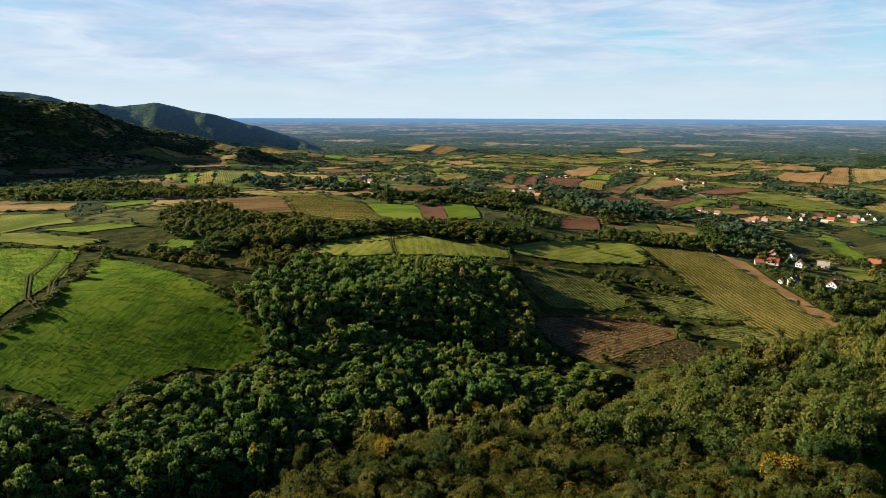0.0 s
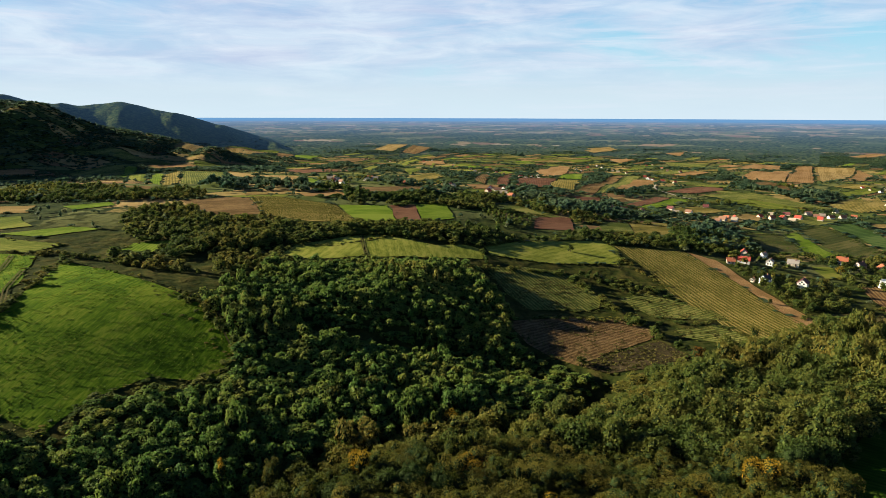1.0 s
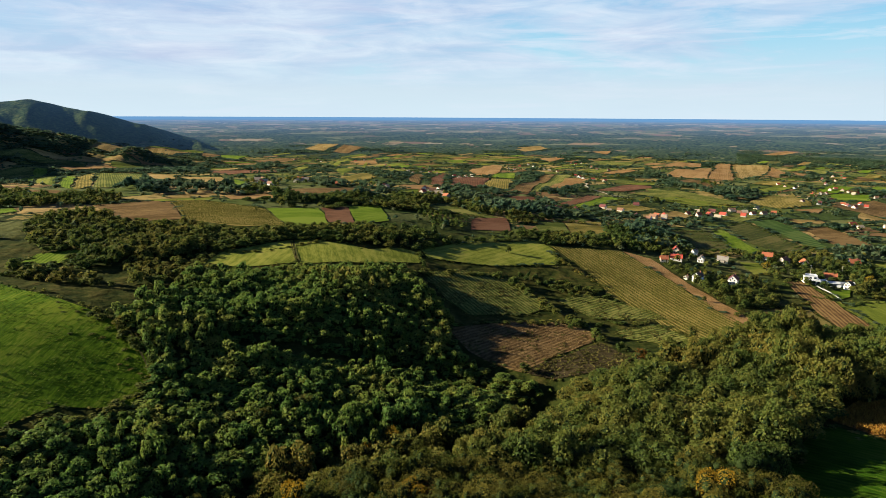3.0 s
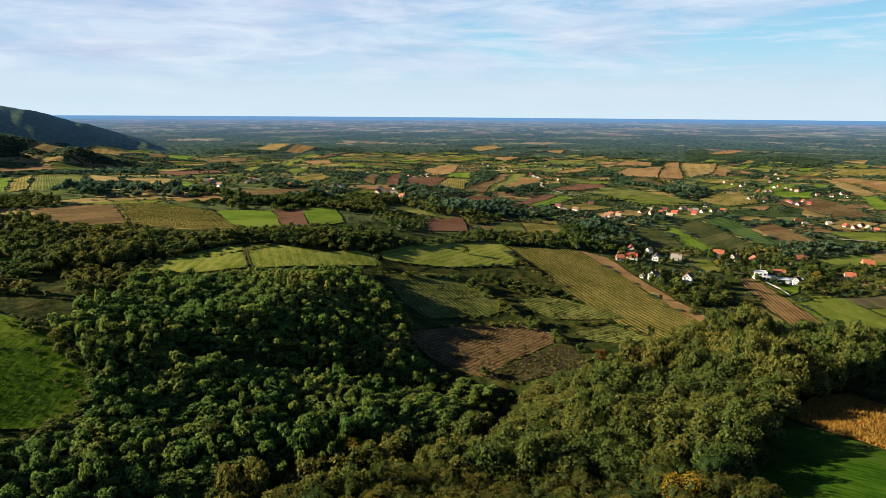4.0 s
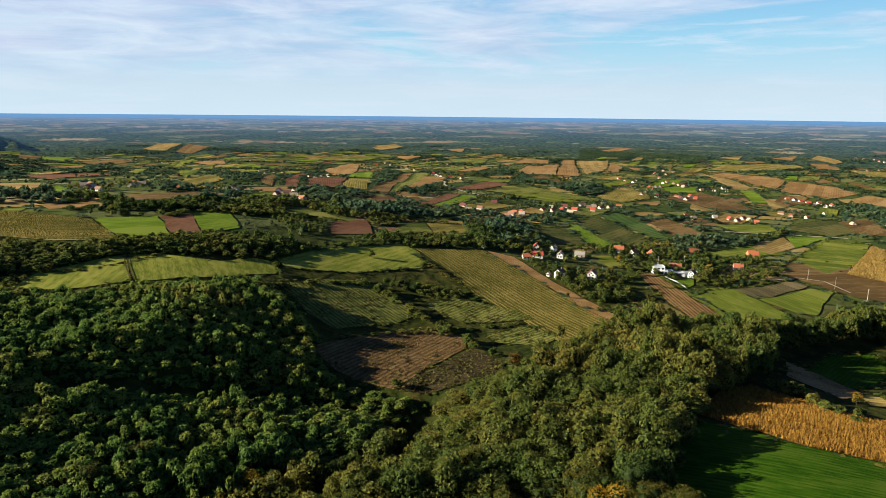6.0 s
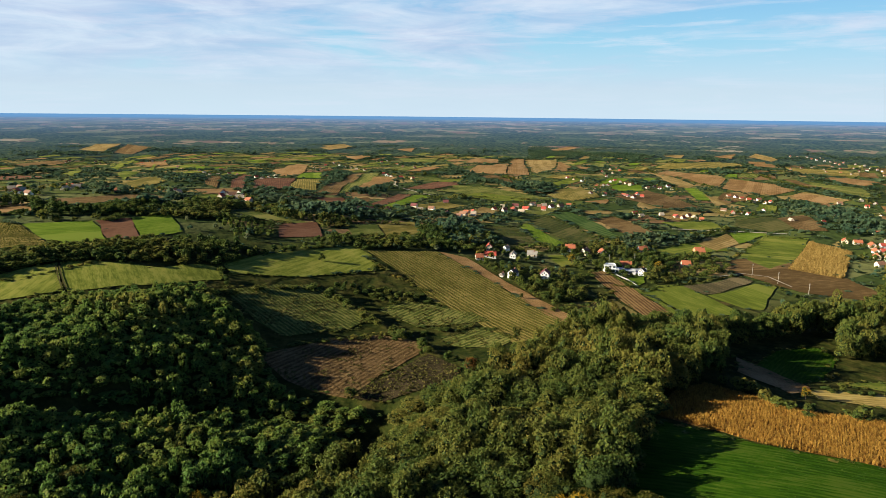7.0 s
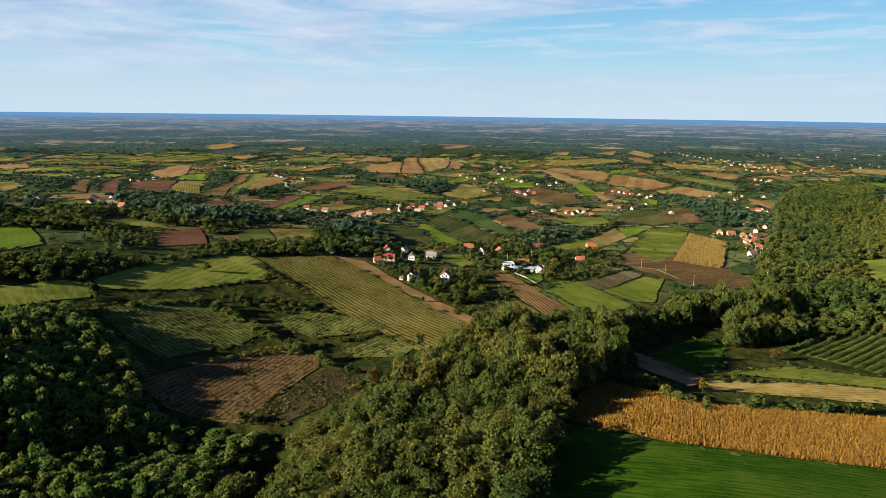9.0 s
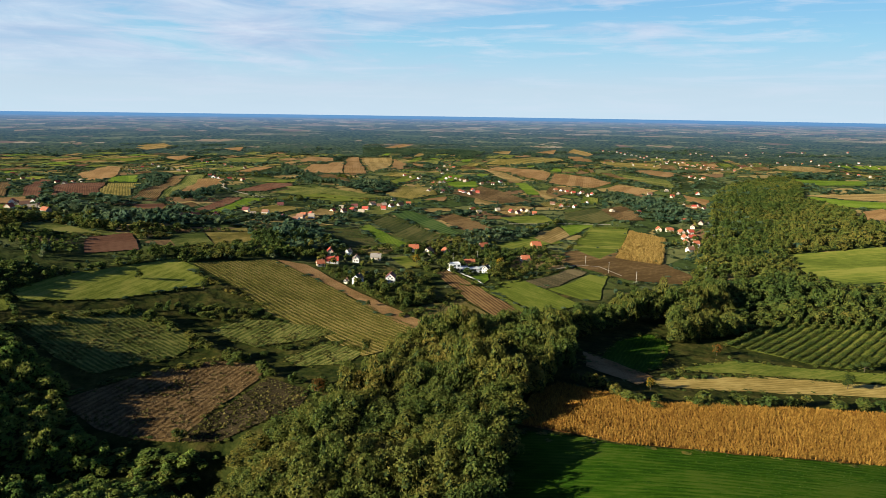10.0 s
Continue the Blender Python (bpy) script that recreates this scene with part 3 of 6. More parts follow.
field("meadow", [(-137, 283), (-120, 336), (-122, 435), (-92, 409), (-52, 370), (-29, 343), (-18, 313), (-26, 283), (-51, 284), (-71, 269), (-81, 245), (-103, 260), (-132, 271)])
field("meadow", [(-149, 301), (-219, 458), (-171, 461), (-142, 451), (-128, 377), (-137, 322)])
field("bright", [(-184, 518), (-142, 534), (-120, 524), (-156, 503)])
field("pasture", [(-198, 480), (-151, 460), (-132, 480), (-188, 509), (-209, 507)])
field("bright", [(-98, 455), (-92, 481), (-62, 488), (-77, 457)])
field("straw", [(-249, 610), (-193, 600), (-197, 641), (-266, 654)])
field("pasture", [(-209, 507), (-194, 528), (-171, 540), (-192, 583), (-240, 587)])
field("bright", [(-174, 627), (-139, 641), (-131, 623), (-159, 605)])
field("soil", [(-80, 640), (-20, 654), (-6, 560), (-48, 560)])
field("vine", [(-19, 654), (12, 644), (57, 596), (67, 524), (30, 532), (-5, 560)])
field("bright", [(59, 596), (105, 598), (101, 532), (68, 525)])
field("redsoil", [(107, 598), (133, 608), (123, 532), (101, 530)])
field("bright", [(134, 608), (169, 625), (156, 552), (124, 535)])
field("hayfield", [(2, 438), (16, 463), (43, 476), (66, 486), (61, 435), (32, 431)])
field("hayfield", [(62, 435), (67, 486), (84, 485), (118, 466), (143, 470), (156, 460), (146, 440), (94, 436)])
field("hayfield", [(158, 470), (200, 492), (276, 504), (276, 477), (262, 444), (201, 442), (157, 452)])
field("olive", [(203, 426), (212, 367), (188, 360), (151, 358), (143, 379), (142, 425), (176, 431)])
field("soil", [(149, 291), (204, 314), (216, 323), (203, 346), (168, 350), (128, 341), (132, 316), (140, 301)])
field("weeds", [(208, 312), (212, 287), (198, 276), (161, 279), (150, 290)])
field("vine", [(342, 477), (337, 429), (331, 389), (315, 307), (310, 293), (259, 299), (267, 341), (264, 386), (274, 421), (281, 488)])
field("dirt", [(343, 478), (356, 457), (334, 339), (324, 295), (308, 292), (331, 389)])
field("olive", [(222, 379), (247, 388), (275, 352), (274, 334), (227, 346)])
field("olive", [(228, 324), (257, 329), (268, 307), (246, 297), (226, 312)])
field("soil", [(628, 371), (678, 356), (648, 272), (612, 234), (576, 230), (557, 275), (579, 346)])
field("pasture", [(802, 424), (835, 386), (702, 340), (624, 330), (654, 376)])
field("corn", [(815, 376), (793, 323), (645, 275), (642, 321)])
field("pasture", [(756, 185), (808, 107), (731, 80), (662, 97), (641, 121), (660, 152)])
field("maize", [(228, 186), (257, 198), (285, 199), (287, 180), (290, 156), (319, 130), (367, 77), (360, 62), (294, 62), (288, 74), (257, 116), (236, 149)])
field("lush", [(235, 149), (256, 116), (287, 74), (298, 53), (226, 55), (155, 150), (187, 167), (215, 182), (224, 181)])
field("hay", [(328, 172), (372, 143), (418, 80), (423, 59), (396, 79), (352, 126), (318, 163)])
field("pasture", [(355, 169), (400, 150), (418, 113), (439, 81), (422, 80), (375, 144)])
field("lush", [(339, 203), (385, 213), (417, 204), (404, 187), (355, 175), (333, 179)])
field("dirt", [(350, 218), (344, 199), (334, 171), (313, 172), (324, 203)])
field("straw", [(1221, 247), (1254, 138), (1137, 130), (1193, 205)])
field("bright", [(1208, 242), (1186, 204), (1121, 129), (1042, 124), (1081, 171)])
field("orange", [(1027, 146), (1053, 125), (960, 101), (964, 141)])
field("bright", [(1745, 354), (1747, 198), (1405, 188), (1670, 318)])
field("straw", [(2610, 556), (2703, 373), (2539, 386), (2506, 518)])
field("redsoil", [(248, 583), (290, 594), (263, 535), (226, 533)])
field("olive", [(316, 583), (349, 587), (324, 529), (294, 536)])
field("vine", [(352, 590), (404, 599), (365, 534), (327, 533)])
field("pasture", [(577, 434), (686, 441), (681, 397), (588, 408)])
field("straw", [(670, 432), (765, 450), (719, 411), (655, 402)])
field("bright", [(769, 448), (814, 439), (814, 424), (719, 411)])
field("straw", [(1259, 605), (1342, 610), (1298, 510), (1239, 516)])
# round the hamlet
field("drygrass", [(340, 337), (373, 335), (393, 333), (372, 293), (348, 286), (335, 304)])
field("furrow", [(398, 333), (440, 395), (455, 392), (440, 360), (396, 284), (371, 287)])
field("pasture", [(396, 282), (442, 360), (458, 394), (462, 392), (401, 278)])
field("bright", [(454, 369), (479, 369), (459, 352), (441, 347)])
field("grass", [(420, 310), (430, 334), (464, 344), (484, 335), (450, 266), (410, 273), (408, 284)])
field("stalks", [(474, 308), (482, 332), (513, 328), (564, 330), (559, 314), (491, 305)])
field("grass", [(462, 270), (474, 307), (490, 304), (551, 308), (557, 293), (474, 263)])
field("pasture", [(446, 449), (466, 446), (448, 414), (426, 414)])
field("pasture", [(427, 163), (469, 156), (511, 140), (540, 78), (482, 59), (433, 99), (426, 114), (429, 138)])
# open country
field("straw", [(-420, 2009), (-354, 2046), (-142, 2054), (-173, 1979), (-314, 1962)])
field("olive", [(-475, 1939), (-425, 1999), (-313, 1954), (-254, 1910), (-262, 1864), (-395, 1906)])
field("straw", [(-289, 2198), (-193, 3170), (-5, 3126), (-75, 3077), (-224, 2161)])
field("pasture", [(-194, 3178), (45, 3207), (38, 3130), (7, 3130)])
field("bright", [(114, 3084), (232, 3021), (163, 2681), (101, 2744)])
field("soil", [(39, 3146), (109, 3084), (78, 2701), (30, 2830)])
field("soil", [(202, 2634), (344, 2724), (377, 2635), (222, 2391)])
field("redsoil", [(-13, 1347), (122, 1310), (161, 1237), (47, 1041)])
field("bright", [(-246, 1134), (-358, 1835), (-328, 1820), (-177, 886)])
field("olive", [(-460, 1720), (-403, 1821), (-360, 1835), (-250, 1141), (-413, 1620)])
field("pasture", [(-177, 903), (-295, 1590), (-193, 1164), (-138, 816)])
field("bright", [(-135, 814), (-184, 1148), (-159, 1088), (-115, 765)])
field("vine", [(-112, 764), (-153, 1068), (-145, 1177), (-97, 776)])
field("olive", [(-96, 781), (-141, 1168), (-66, 1076), (-50, 816), (-79, 769)])
field("straw", [(-66, 1109), (-20, 1015), (-20, 850), (-53, 899)])
field("straw", [(-18, 995), (43, 940), (43, 799), (28, 755), (-13, 825)])
field("bright", [(46, 882), (57, 819), (59, 725), (45, 742)])
field("straw", [(-26, 681), (20, 690), (22, 669), (-21, 661)])
field("pasture", [(-40, 658), (19, 662), (14, 648), (-25, 648)])
field("orange", [(28, 668), (69, 683), (77, 654), (34, 646)])
field("soil", [(-168, 792), (-125, 758), (-112, 705), (-134, 721)])
field("straw", [(512, 3279), (636, 3572), (740, 3552), (594, 3188)])
field("soil", [(624, 3129), (765, 3522), (822, 3307), (670, 3025)])
field("pasture", [(177, 1279), (640, 2891), (607, 2636), (188, 1245)])
field("olive", [(189, 1362), (625, 2940), (635, 2892), (183, 1311)])
field("pasture", [(254, 1254), (561, 2183), (442, 1784), (210, 992)])
field("vine", [(195, 941), (272, 1081), (258, 973), (187, 835)])
field("orange", [(509, 2257), (694, 2606), (522, 1929), (456, 1924)])
field("soil", [(292, 924), (422, 1274), (437, 1248), (290, 866)])
field("redsoil", [(309, 874), (561, 1495), (574, 1456), (313, 840)])
field("orange", [(253, 838), (308, 859), (301, 813), (244, 773)])
field("pasture", [(207, 720), (239, 764), (295, 796), (267, 746)])
field("orange", [(643, 1514), (969, 2078), (988, 2028), (711, 1479), (564, 1283)])
field("redsoil", [(335, 862), (490, 1214), (549, 1193), (390, 869)])
field("vine", [(389, 863), (546, 1177), (580, 1133), (415, 847)])
field("bright", [(558, 1206), (669, 1428), (732, 1428), (592, 1168)])
field("soil", [(401, 819), (797, 1379), (808, 1358), (434, 819)])
field("olive", [(432, 813), (811, 1356), (861, 1358), (479, 852)])
field("orange", [(482, 852), (686, 1133), (724, 1109), (574, 908)])
field("redsoil", [(378, 772), (424, 773), (388, 722), (369, 739)])
field("soil", [(419, 761), (459, 782), (448, 749), (406, 719)])
field("olive", [(223, 640), (253, 655), (263, 602), (237, 597)])
field("straw", [(1575, 3066), (1737, 3120), (1692, 2952), (1575, 2943)])
field("orange", [(1318, 2366), (1547, 2622), (1405, 2316), (1315, 2271)])
field("olive", [(205, 623), (229, 635), (272, 607), (283, 585), (269, 583), (240, 612)])
field("bright", [(273, 684), (292, 705), (293, 686), (272, 670)])
field("straw", [(396, 616), (444, 642), (435, 624), (402, 611)])
field("vine", [(367, 750), (420, 765), (385, 715), (350, 705)])
field("redsoil", [(423, 717), (525, 811), (547, 805), (424, 698)])
field("bright", [(426, 698), (544, 799), (580, 795), (443, 691)])
field("redsoil", [(578, 862), (719, 969), (737, 904), (619, 852)])
field("olive", [(615, 834), (724, 861), (733, 818), (644, 794)])
field("olive", [(1468, 2207), (1533, 2022), (1410, 1894), (1353, 2004)])
field("orange", [(1829, 2761), (1928, 2746), (1790, 2574)])
field("straw", [(1526, 2986), (1658, 3029), (1657, 2928), (1529, 2893)])
field("orange", [(1495, 1821), (1758, 2066), (1739, 1916), (1611, 1778)])
field("orange", [(1035, 1262), (1581, 1740), (1662, 1774), (1052, 1145), (1028, 1215)])
field("orange", [(1054, 1144), (1778, 1885), (1840, 1880), (1078, 1097)])
field("straw", [(1206, 1218), (1825, 1850), (1921, 1777), (1355, 1281), (1124, 1119)])
field("orange", [(1316, 1241), (1897, 1749), (1797, 1596), (1359, 1229)])
field("soil", [(915, 1086), (1014, 1153), (968, 1042), (788, 817), (889, 984)])
field("pasture", [(1034, 985), (1148, 1020), (1125, 984), (1009, 946)])
field("olive", [(684, 895), (729, 814), (749, 725), (709, 734), (661, 839)])
field("pasture", [(653, 830), (691, 774), (717, 719), (652, 732), (627, 774)])
field("vine", [(756, 744), (827, 784), (1066, 935), (850, 713), (770, 699)])
field("orange", [(783, 693), (849, 695), (799, 662)])
field("soil", [(892, 716), (1134, 824), (1032, 686), (970, 604), (879, 597)])
field("straw", [(888, 667), (865, 608), (801, 606)])
field("bright", [(1234, 804), (1253, 787), (1099, 659), (1065, 670)])
field("straw", [(1156, 713), (1090, 623), (1039, 618)])
field("bright", [(1132, 911), (1197, 875), (1118, 820), (1046, 831)])
field("orange", [(1553, 1092), (1720, 1152), (1513, 865), (1358, 796), (1364, 852)])
field("straw", [(1611, 1151), (1568, 1106), (1315, 824), (1240, 801), (1322, 905)])
field("orange", [(1298, 756), (1516, 859), (1512, 748), (1358, 632), (1250, 627), (1247, 689)])
field("orange", [(1804, 1576), (1773, 1474), (1432, 1229)])
field("pasture", [(744, 530), (827, 509), (789, 470), (736, 482)])
field("soil", [(671, 582), (718, 585), (691, 521), (672, 491), (624, 491)])
field("straw", [(711, 634), (753, 621), (738, 600), (694, 610)])
field("lushrow", [(636, 623), (685, 637), (664, 581), (607, 486), (583, 491), (611, 555)])
field("rows", [(568, 596), (629, 621), (601, 547), (575, 486), (523, 474), (528, 517)])
field("bright", [(530, 573), (553, 582), (508, 484), (480, 474), (483, 491)])
field("rows", [(470, 573), (524, 571), (477, 487), (432, 485), (453, 522)])
field("olive", [(1913, 1613), (2045, 1635), (1798, 1456)])
field("straw", [(2641, 1792), (2750, 1749), (2630, 1690)])
field("orange", [(2429, 2291), (2655, 2357), (2632, 2279), (2437, 2222)])
field("orange", [(2784, 1627), (2964, 1617), (2770, 1528)])
field("vine", [(1935, 1349), (2626, 1508), (2320, 1239), (1964, 1206)])
field("orange", [(2753, 1446), (2785, 1391), (2399, 1157), (2356, 1221)])
field("straw", [(3048, 1566), (2872, 1376), (2814, 1377), (2864, 1504)])
field("orange", [(1703, 721), (2223, 868), (1673, 589), (1583, 593)])
field("orange", [(1250, 597), (1316, 607), (1299, 529), (1224, 523)])
field("olive", [(1619, 736), (1526, 573), (1354, 491), (1393, 576)])
field("soil", [(1606, 776), (1617, 750), (1431, 578), (1488, 652)])
field("orange", [(1254, 448), (1165, 378), (1088, 361), (1161, 414)])
field("orange", [(1099, 399), (1094, 371), (1047, 353), (1037, 378)])
field("straw", [(2560, 546), (2932, 556), (2649, 392), (2520, 416)])
field("soil", [(947, 478), (1049, 484), (901, 390), (871, 415)])
field("rows", [(876, 498), (976, 500), (876, 421), (831, 425), (818, 469)])
field("vine", [(2459, 1161), (2472, 960), (2319, 862), (2135, 953)])
plots_between()

# ---- houses ----
ROOFS = {"red": (0.42, 0.07, 0.04), "orange": (0.38, 0.115, 0.05), "maroon": (0.17, 0.05, 0.045), "dark": (0.06, 0.05, 0.05), "beige": (0.42, 0.34, 0.25), "grey": (0.28, 0.25, 0.22), "brown": (0.24, 0.12, 0.07)}
WALLS = {"white": (0.78, 0.76, 0.72), "cream": (0.66, 0.56, 0.42), "orangewall": (0.55, 0.27, 0.12), "stone": (0.42, 0.36, 0.29)}
pane = plain("window_glass", (0.03, 0.04, 0.05), rough=0.12, bump=0.0)
frame_paint = plain("window_frame", (0.55, 0.5, 0.45), rough=0.5)
door_wood = plain("door_wood", (0.16, 0.09, 0.05), rough=0.5)
brick = plain("chimney_brick", (0.33, 0.15, 0.10), rough=0.9, bump=0.4)
HOUSE_SPOTS = []


def house(x, y, w, d, storeys, turn, roof, wall, detail=True):
    """A gabled house: walls, two roof slopes, windows, door and chimney. The ridge runs along its x axis."""
    HOUSE_SPOTS.append((x, y))
    w, d = 0.86 * w, 0.86 * d
    h, rise, eave = 2.4 * storeys + 0.2, 0.44 * d, 0.55
    root = new("house")
    words = {"red": "red tiled", "orange": "orange tiled", "maroon": "dark red tiled", "dark": "dark grey", "beige": "pale tiled", "grey": "grey", "brown": "brown tiled"}[roof]
    wall_word = {"white": "white plastered", "cream": "cream plastered", "orangewall": "orange painted", "stone": "weathered grey-brown"}[wall]
    tagged(root, "%s house with a %s gable roof" % (wall_word, words), "house", "houses of the hamlet")
    root.matrix_world = Matrix.Translation((x, y, float(height(x, y)) - 0.3 + lift(x, y))) @ Matrix.Rotation(radians(turn), 4, "Z")
    a, b = w / 2, d / 2
    bm = bmesh.new()
    v = [bm.verts.new(p) for p in ((-a, -b, -1.5), (a, -b, -1.5), (a, b, -1.5), (-a, b, -1.5), (-a, -b, h), (a, -b, h), (a, b, h), (-a, b, h), (-a, 0, h + rise), (a, 0, h + rise))]
    for f in ((0, 1, 5, 4), (2, 3, 7, 6), (1, 2, 6, 9, 5), (3, 0, 4, 8, 7), (4, 5, 9, 8), (6, 7, 8, 9), (3, 2, 1, 0)):
        bm.faces.new([v[k] for k in f])
    part("wall", bm, plain("plaster_" + wall, WALLS[wall], rough=0.85, vary=0.12), root)
    slope = rise / b
    for side in (-1, 1):
        bm = bmesh.new()
        ya, yb = side * (b + eave), 0
        za, zb = h - eave * slope + 0.06, h + rise + 0.06
        vs = [bm.verts.new((sx * (a + 0.4), yy, zz + up)) for up in (0, 0.22) for sx, yy, zz in ((-1, ya, za), (1, ya, za), (1, yb, zb), (-1, yb, zb))]
        for f in ((3, 2, 1, 0), (4, 5, 6, 7), (0, 1, 5, 4), (1, 2, 6, 5), (2, 3, 7, 6), (3, 0, 4, 7)):
            bm.faces.new([vs[k] for k in f])
        bmesh.ops.recalc_face_normals(bm, faces=bm.faces)
        part("roof", bm, plain("tiles_" + roof, ROOFS[roof], rough=0.8, bump=0.5, scale=2.5), root)
    if not detail:
        return root
    bm = bmesh.new()
    box(bm, a * 0.35, -0.9, h + rise * 0.5, a * 0.35 + 0.6, -0.3, h + rise + 0.9)
    part("chimney", bm, brick, root)
    levels = max(1, int(storeys + 0.3))
    for level in range(levels):
        z0 = 0.8 + 2.4 * level
        for side in (-1, 1):
            n = max(2, int(w / 3.2))
            for i in range(n):
                cx = -a + w * (i + 0.5) / n
                if level == 0 and side < 0 and i == n // 2:
                    bm = bmesh.new()
                    box(bm, cx - 0.5, -b - 0.05, 0, cx + 0.5, -b + 0.1, 2.1)
                    part("door", bm, door_wood, root)
                    continue
                window(root, Matrix.Translation((cx, side * b, z0)), side)
        for side in (-1, 1):
            for cy in (-d / 5, d / 5):
                window(root, Matrix.Translation((side * a, cy, z0)) @ Matrix.Rotation(radians(90), 4, "Z"), -side)
    if rise > 2.2:
        for side in (-1, 1):
            window(root, Matrix.Translation((side * a, 0, h + 0.2)) @ Matrix.Rotation(radians(90), 4, "Z"), -side)
    return root


WINDOW = {}


def window(root, m, side):
    """A framed pane set on a wall."""
    if not WINDOW:
        bm = bmesh.new()
        for x0, x1, z0, z1 in ((-0.6, 0.6, 0, 0.1), (-0.6, 0.6, 1.2, 1.3), (-0.6, -0.5, 0.1, 1.2), (0.5, 0.6, 0.1, 1.2), (-0.04, 0.04, 0.1, 1.2)):
            box(bm, x0, -0.06, z0, x1, 0.06, z1)
        me = bpy.data.meshes.new("window")
        bm.to_mesh(me)
        bm.free()
        me.materials.append(frame_paint)
        bm = bmesh.new()
        box(bm, -0.5, -0.03, 0.1, 0.5, 0.03, 1.2)
        me2 = bpy.data.meshes.new("pane")
        bm.to_mesh(me2)
        bm.free()
        me2.materials.append(pane)
        WINDOW["frame"], WINDOW["pane"] = me, me2
    fr = new("window", WINDOW["frame"])
    fr.parent = root
    fr.matrix_local = m
    gl = new("pane", WINDOW["pane"])
    gl.parent = fr


house(356, 400, 8, 7, 1.9, 20, "dark", "white")
house(383, 392, 9, 8, 1.7, 35, "maroon", "white")
house(381, 454, 11, 7, 1, -40, "red", "white")
house(365, 450, 7, 6, 1, -30, "orange", "cream")
house(399, 476, 7, 6, 1.5, 50, "red", "cream")
house(413, 468, 5, 5, 1.6, 0, "beige", "white")
house(404, 450, 8, 6, 1.2, 40, "beige", "white")
house(428, 450, 10, 7, 1, -50, "grey", "cream")
house(488, 458, 10, 8, 1.5, -45, "orange", "white")
house(493, 444, 9, 8, 1.3, 10, "brown", "cream")
house(510, 437, 8, 7, 1.2, 60, "orange", "white")
house(564, 430, 10, 8, 1.3, -30, "orange", "white")
house(490, 395, 11, 8, 1, -45, "orange", "cream")
house(479, 370, 7, 6, 1.8, 20, "dark", "white")
house(552, 374, 9, 8, 1.1, -45, "orange", "cream")
house(614, 398, 11, 10, 1.8, -40, "orange", "orangewall")
house(383, 391, 3, 3, 0.8, 0, "beige", "cream")
house(350, 406, 3, 3, 0.7, 20, "beige", "cream")
house(845, 350, 9.35, 6.8, 1.02, 30, "orange", "cream")
house(850, 338, 10.2, 6.8, 0.85, -50, "orange", "cream")
house(841, 320, 11.05, 7.65, 1.105, 40, "orange", "cream")
house(847, 311, 8.5, 6.8, 1.19, -40, "red", "white")
house(811, 306, 11.9, 6.8, 0.935, 35, "orange", "white")
house(815, 299, 9.35, 6.8, 1.105, -50, "red", "cream")
house(779, 294, 11.05, 6.8, 1.105, 30, "orange", "cream")
house(737, 277, 9.35, 6.8, 1.02, -30, "brown", "white")
house(775, 282, 7.65, 6.8, 1.275, -60, "orange", "white")
house(886, 320, 7.65, 5.95, 1.02, 10, "maroon", "cream")


def villa(x, y, turn):
    """A white flat-roofed modern house of stepped blocks."""
    HOUSE_SPOTS.append((x, y))
    white, dark_glass = plain("white_render", (0.85, 0.85, 0.84), rough=0.6, vary=0.06), pane
    root = tagged(new("villa"), "white modern flat-roofed house of stepped blocks", "house")
    root.matrix_world = Matrix.Translation((x, y, float(height(x, y)) + 0.4)) @ Matrix.Rotation(radians(turn), 4, "Z")
    for name, x0, y0, z0, x1, y1, z1 in (("main_block", -8, -4, -1, 4, 5, 3.2), ("upper_block", -8, -2, 3.2, 2, 5, 6.2), ("side_block", 4, -3, -1, 9, 3, 2.8)):
        bm = bmesh.new()
        box(bm, x0, y0, z0, x1, y1, z1)
        block = part(name, bm, white, root)
        bm = bmesh.new()
        for q in ((x0, y0, x1, y0 + 0.25), (x0, y1 - 0.25, x1, y1), (x0, y0 + 0.25, x0 + 0.25, y1 - 0.25), (x1 - 0.25, y0 + 0.25, x1, y1 - 0.25)):
            box(bm, q[0], q[1], z1, q[2], q[3], z1 + 0.35)
        part("parapet", bm, white, block)
        n = int((x1 - x0) / 3)
        for i in range(n):
            cx = x0 + (x1 - x0) * (i + 0.5) / n
            bm = bmesh.new()
            box(bm, cx - 0.9, y0 - 0.05, max(z0, 0) + 0.6, cx + 0.9, y0 + 0.1, max(z0, 0) + 2.1)
            part("pane", bm, dark_glass, block)
    return root


def shed(x, y, turn, w=10, d=7):
    HOUSE_SPOTS.append((x, y))
    root = tagged(new("pool_house"), "low white flat-roofed outbuilding beside the villa", "outbuilding")
    root.matrix_world = Matrix.Translation((x, y, float(height(x, y)) + 0.4)) @ Matrix.Rotation(radians(turn), 4, "Z")
    bm = bmesh.new()
    box(bm, -w / 2, -d / 2, -1, w / 2, d / 2, 2.4)
    part("wall", bm, plain("white_render", (0.85, 0.85, 0.84)), root)
    bm = bmesh.new()
    box(bm, -w / 2 - 0.4, -d / 2 - 0.4, 2.4, w / 2 + 0.4, d / 2 + 0.4, 2.65)
    part("roof", bm, plain("pale_roof", (0.7, 0.7, 0.7)), root)
    bm = bmesh.new()
    box(bm, -2, -d / 2 - 0.06, 0, 2, -d / 2 + 0.1, 2.0)
    part("door", bm, pane, root)


villa(463, 388, -38)
shed(474, 380, -38)
shed(487, 377, -30, 12, 6)


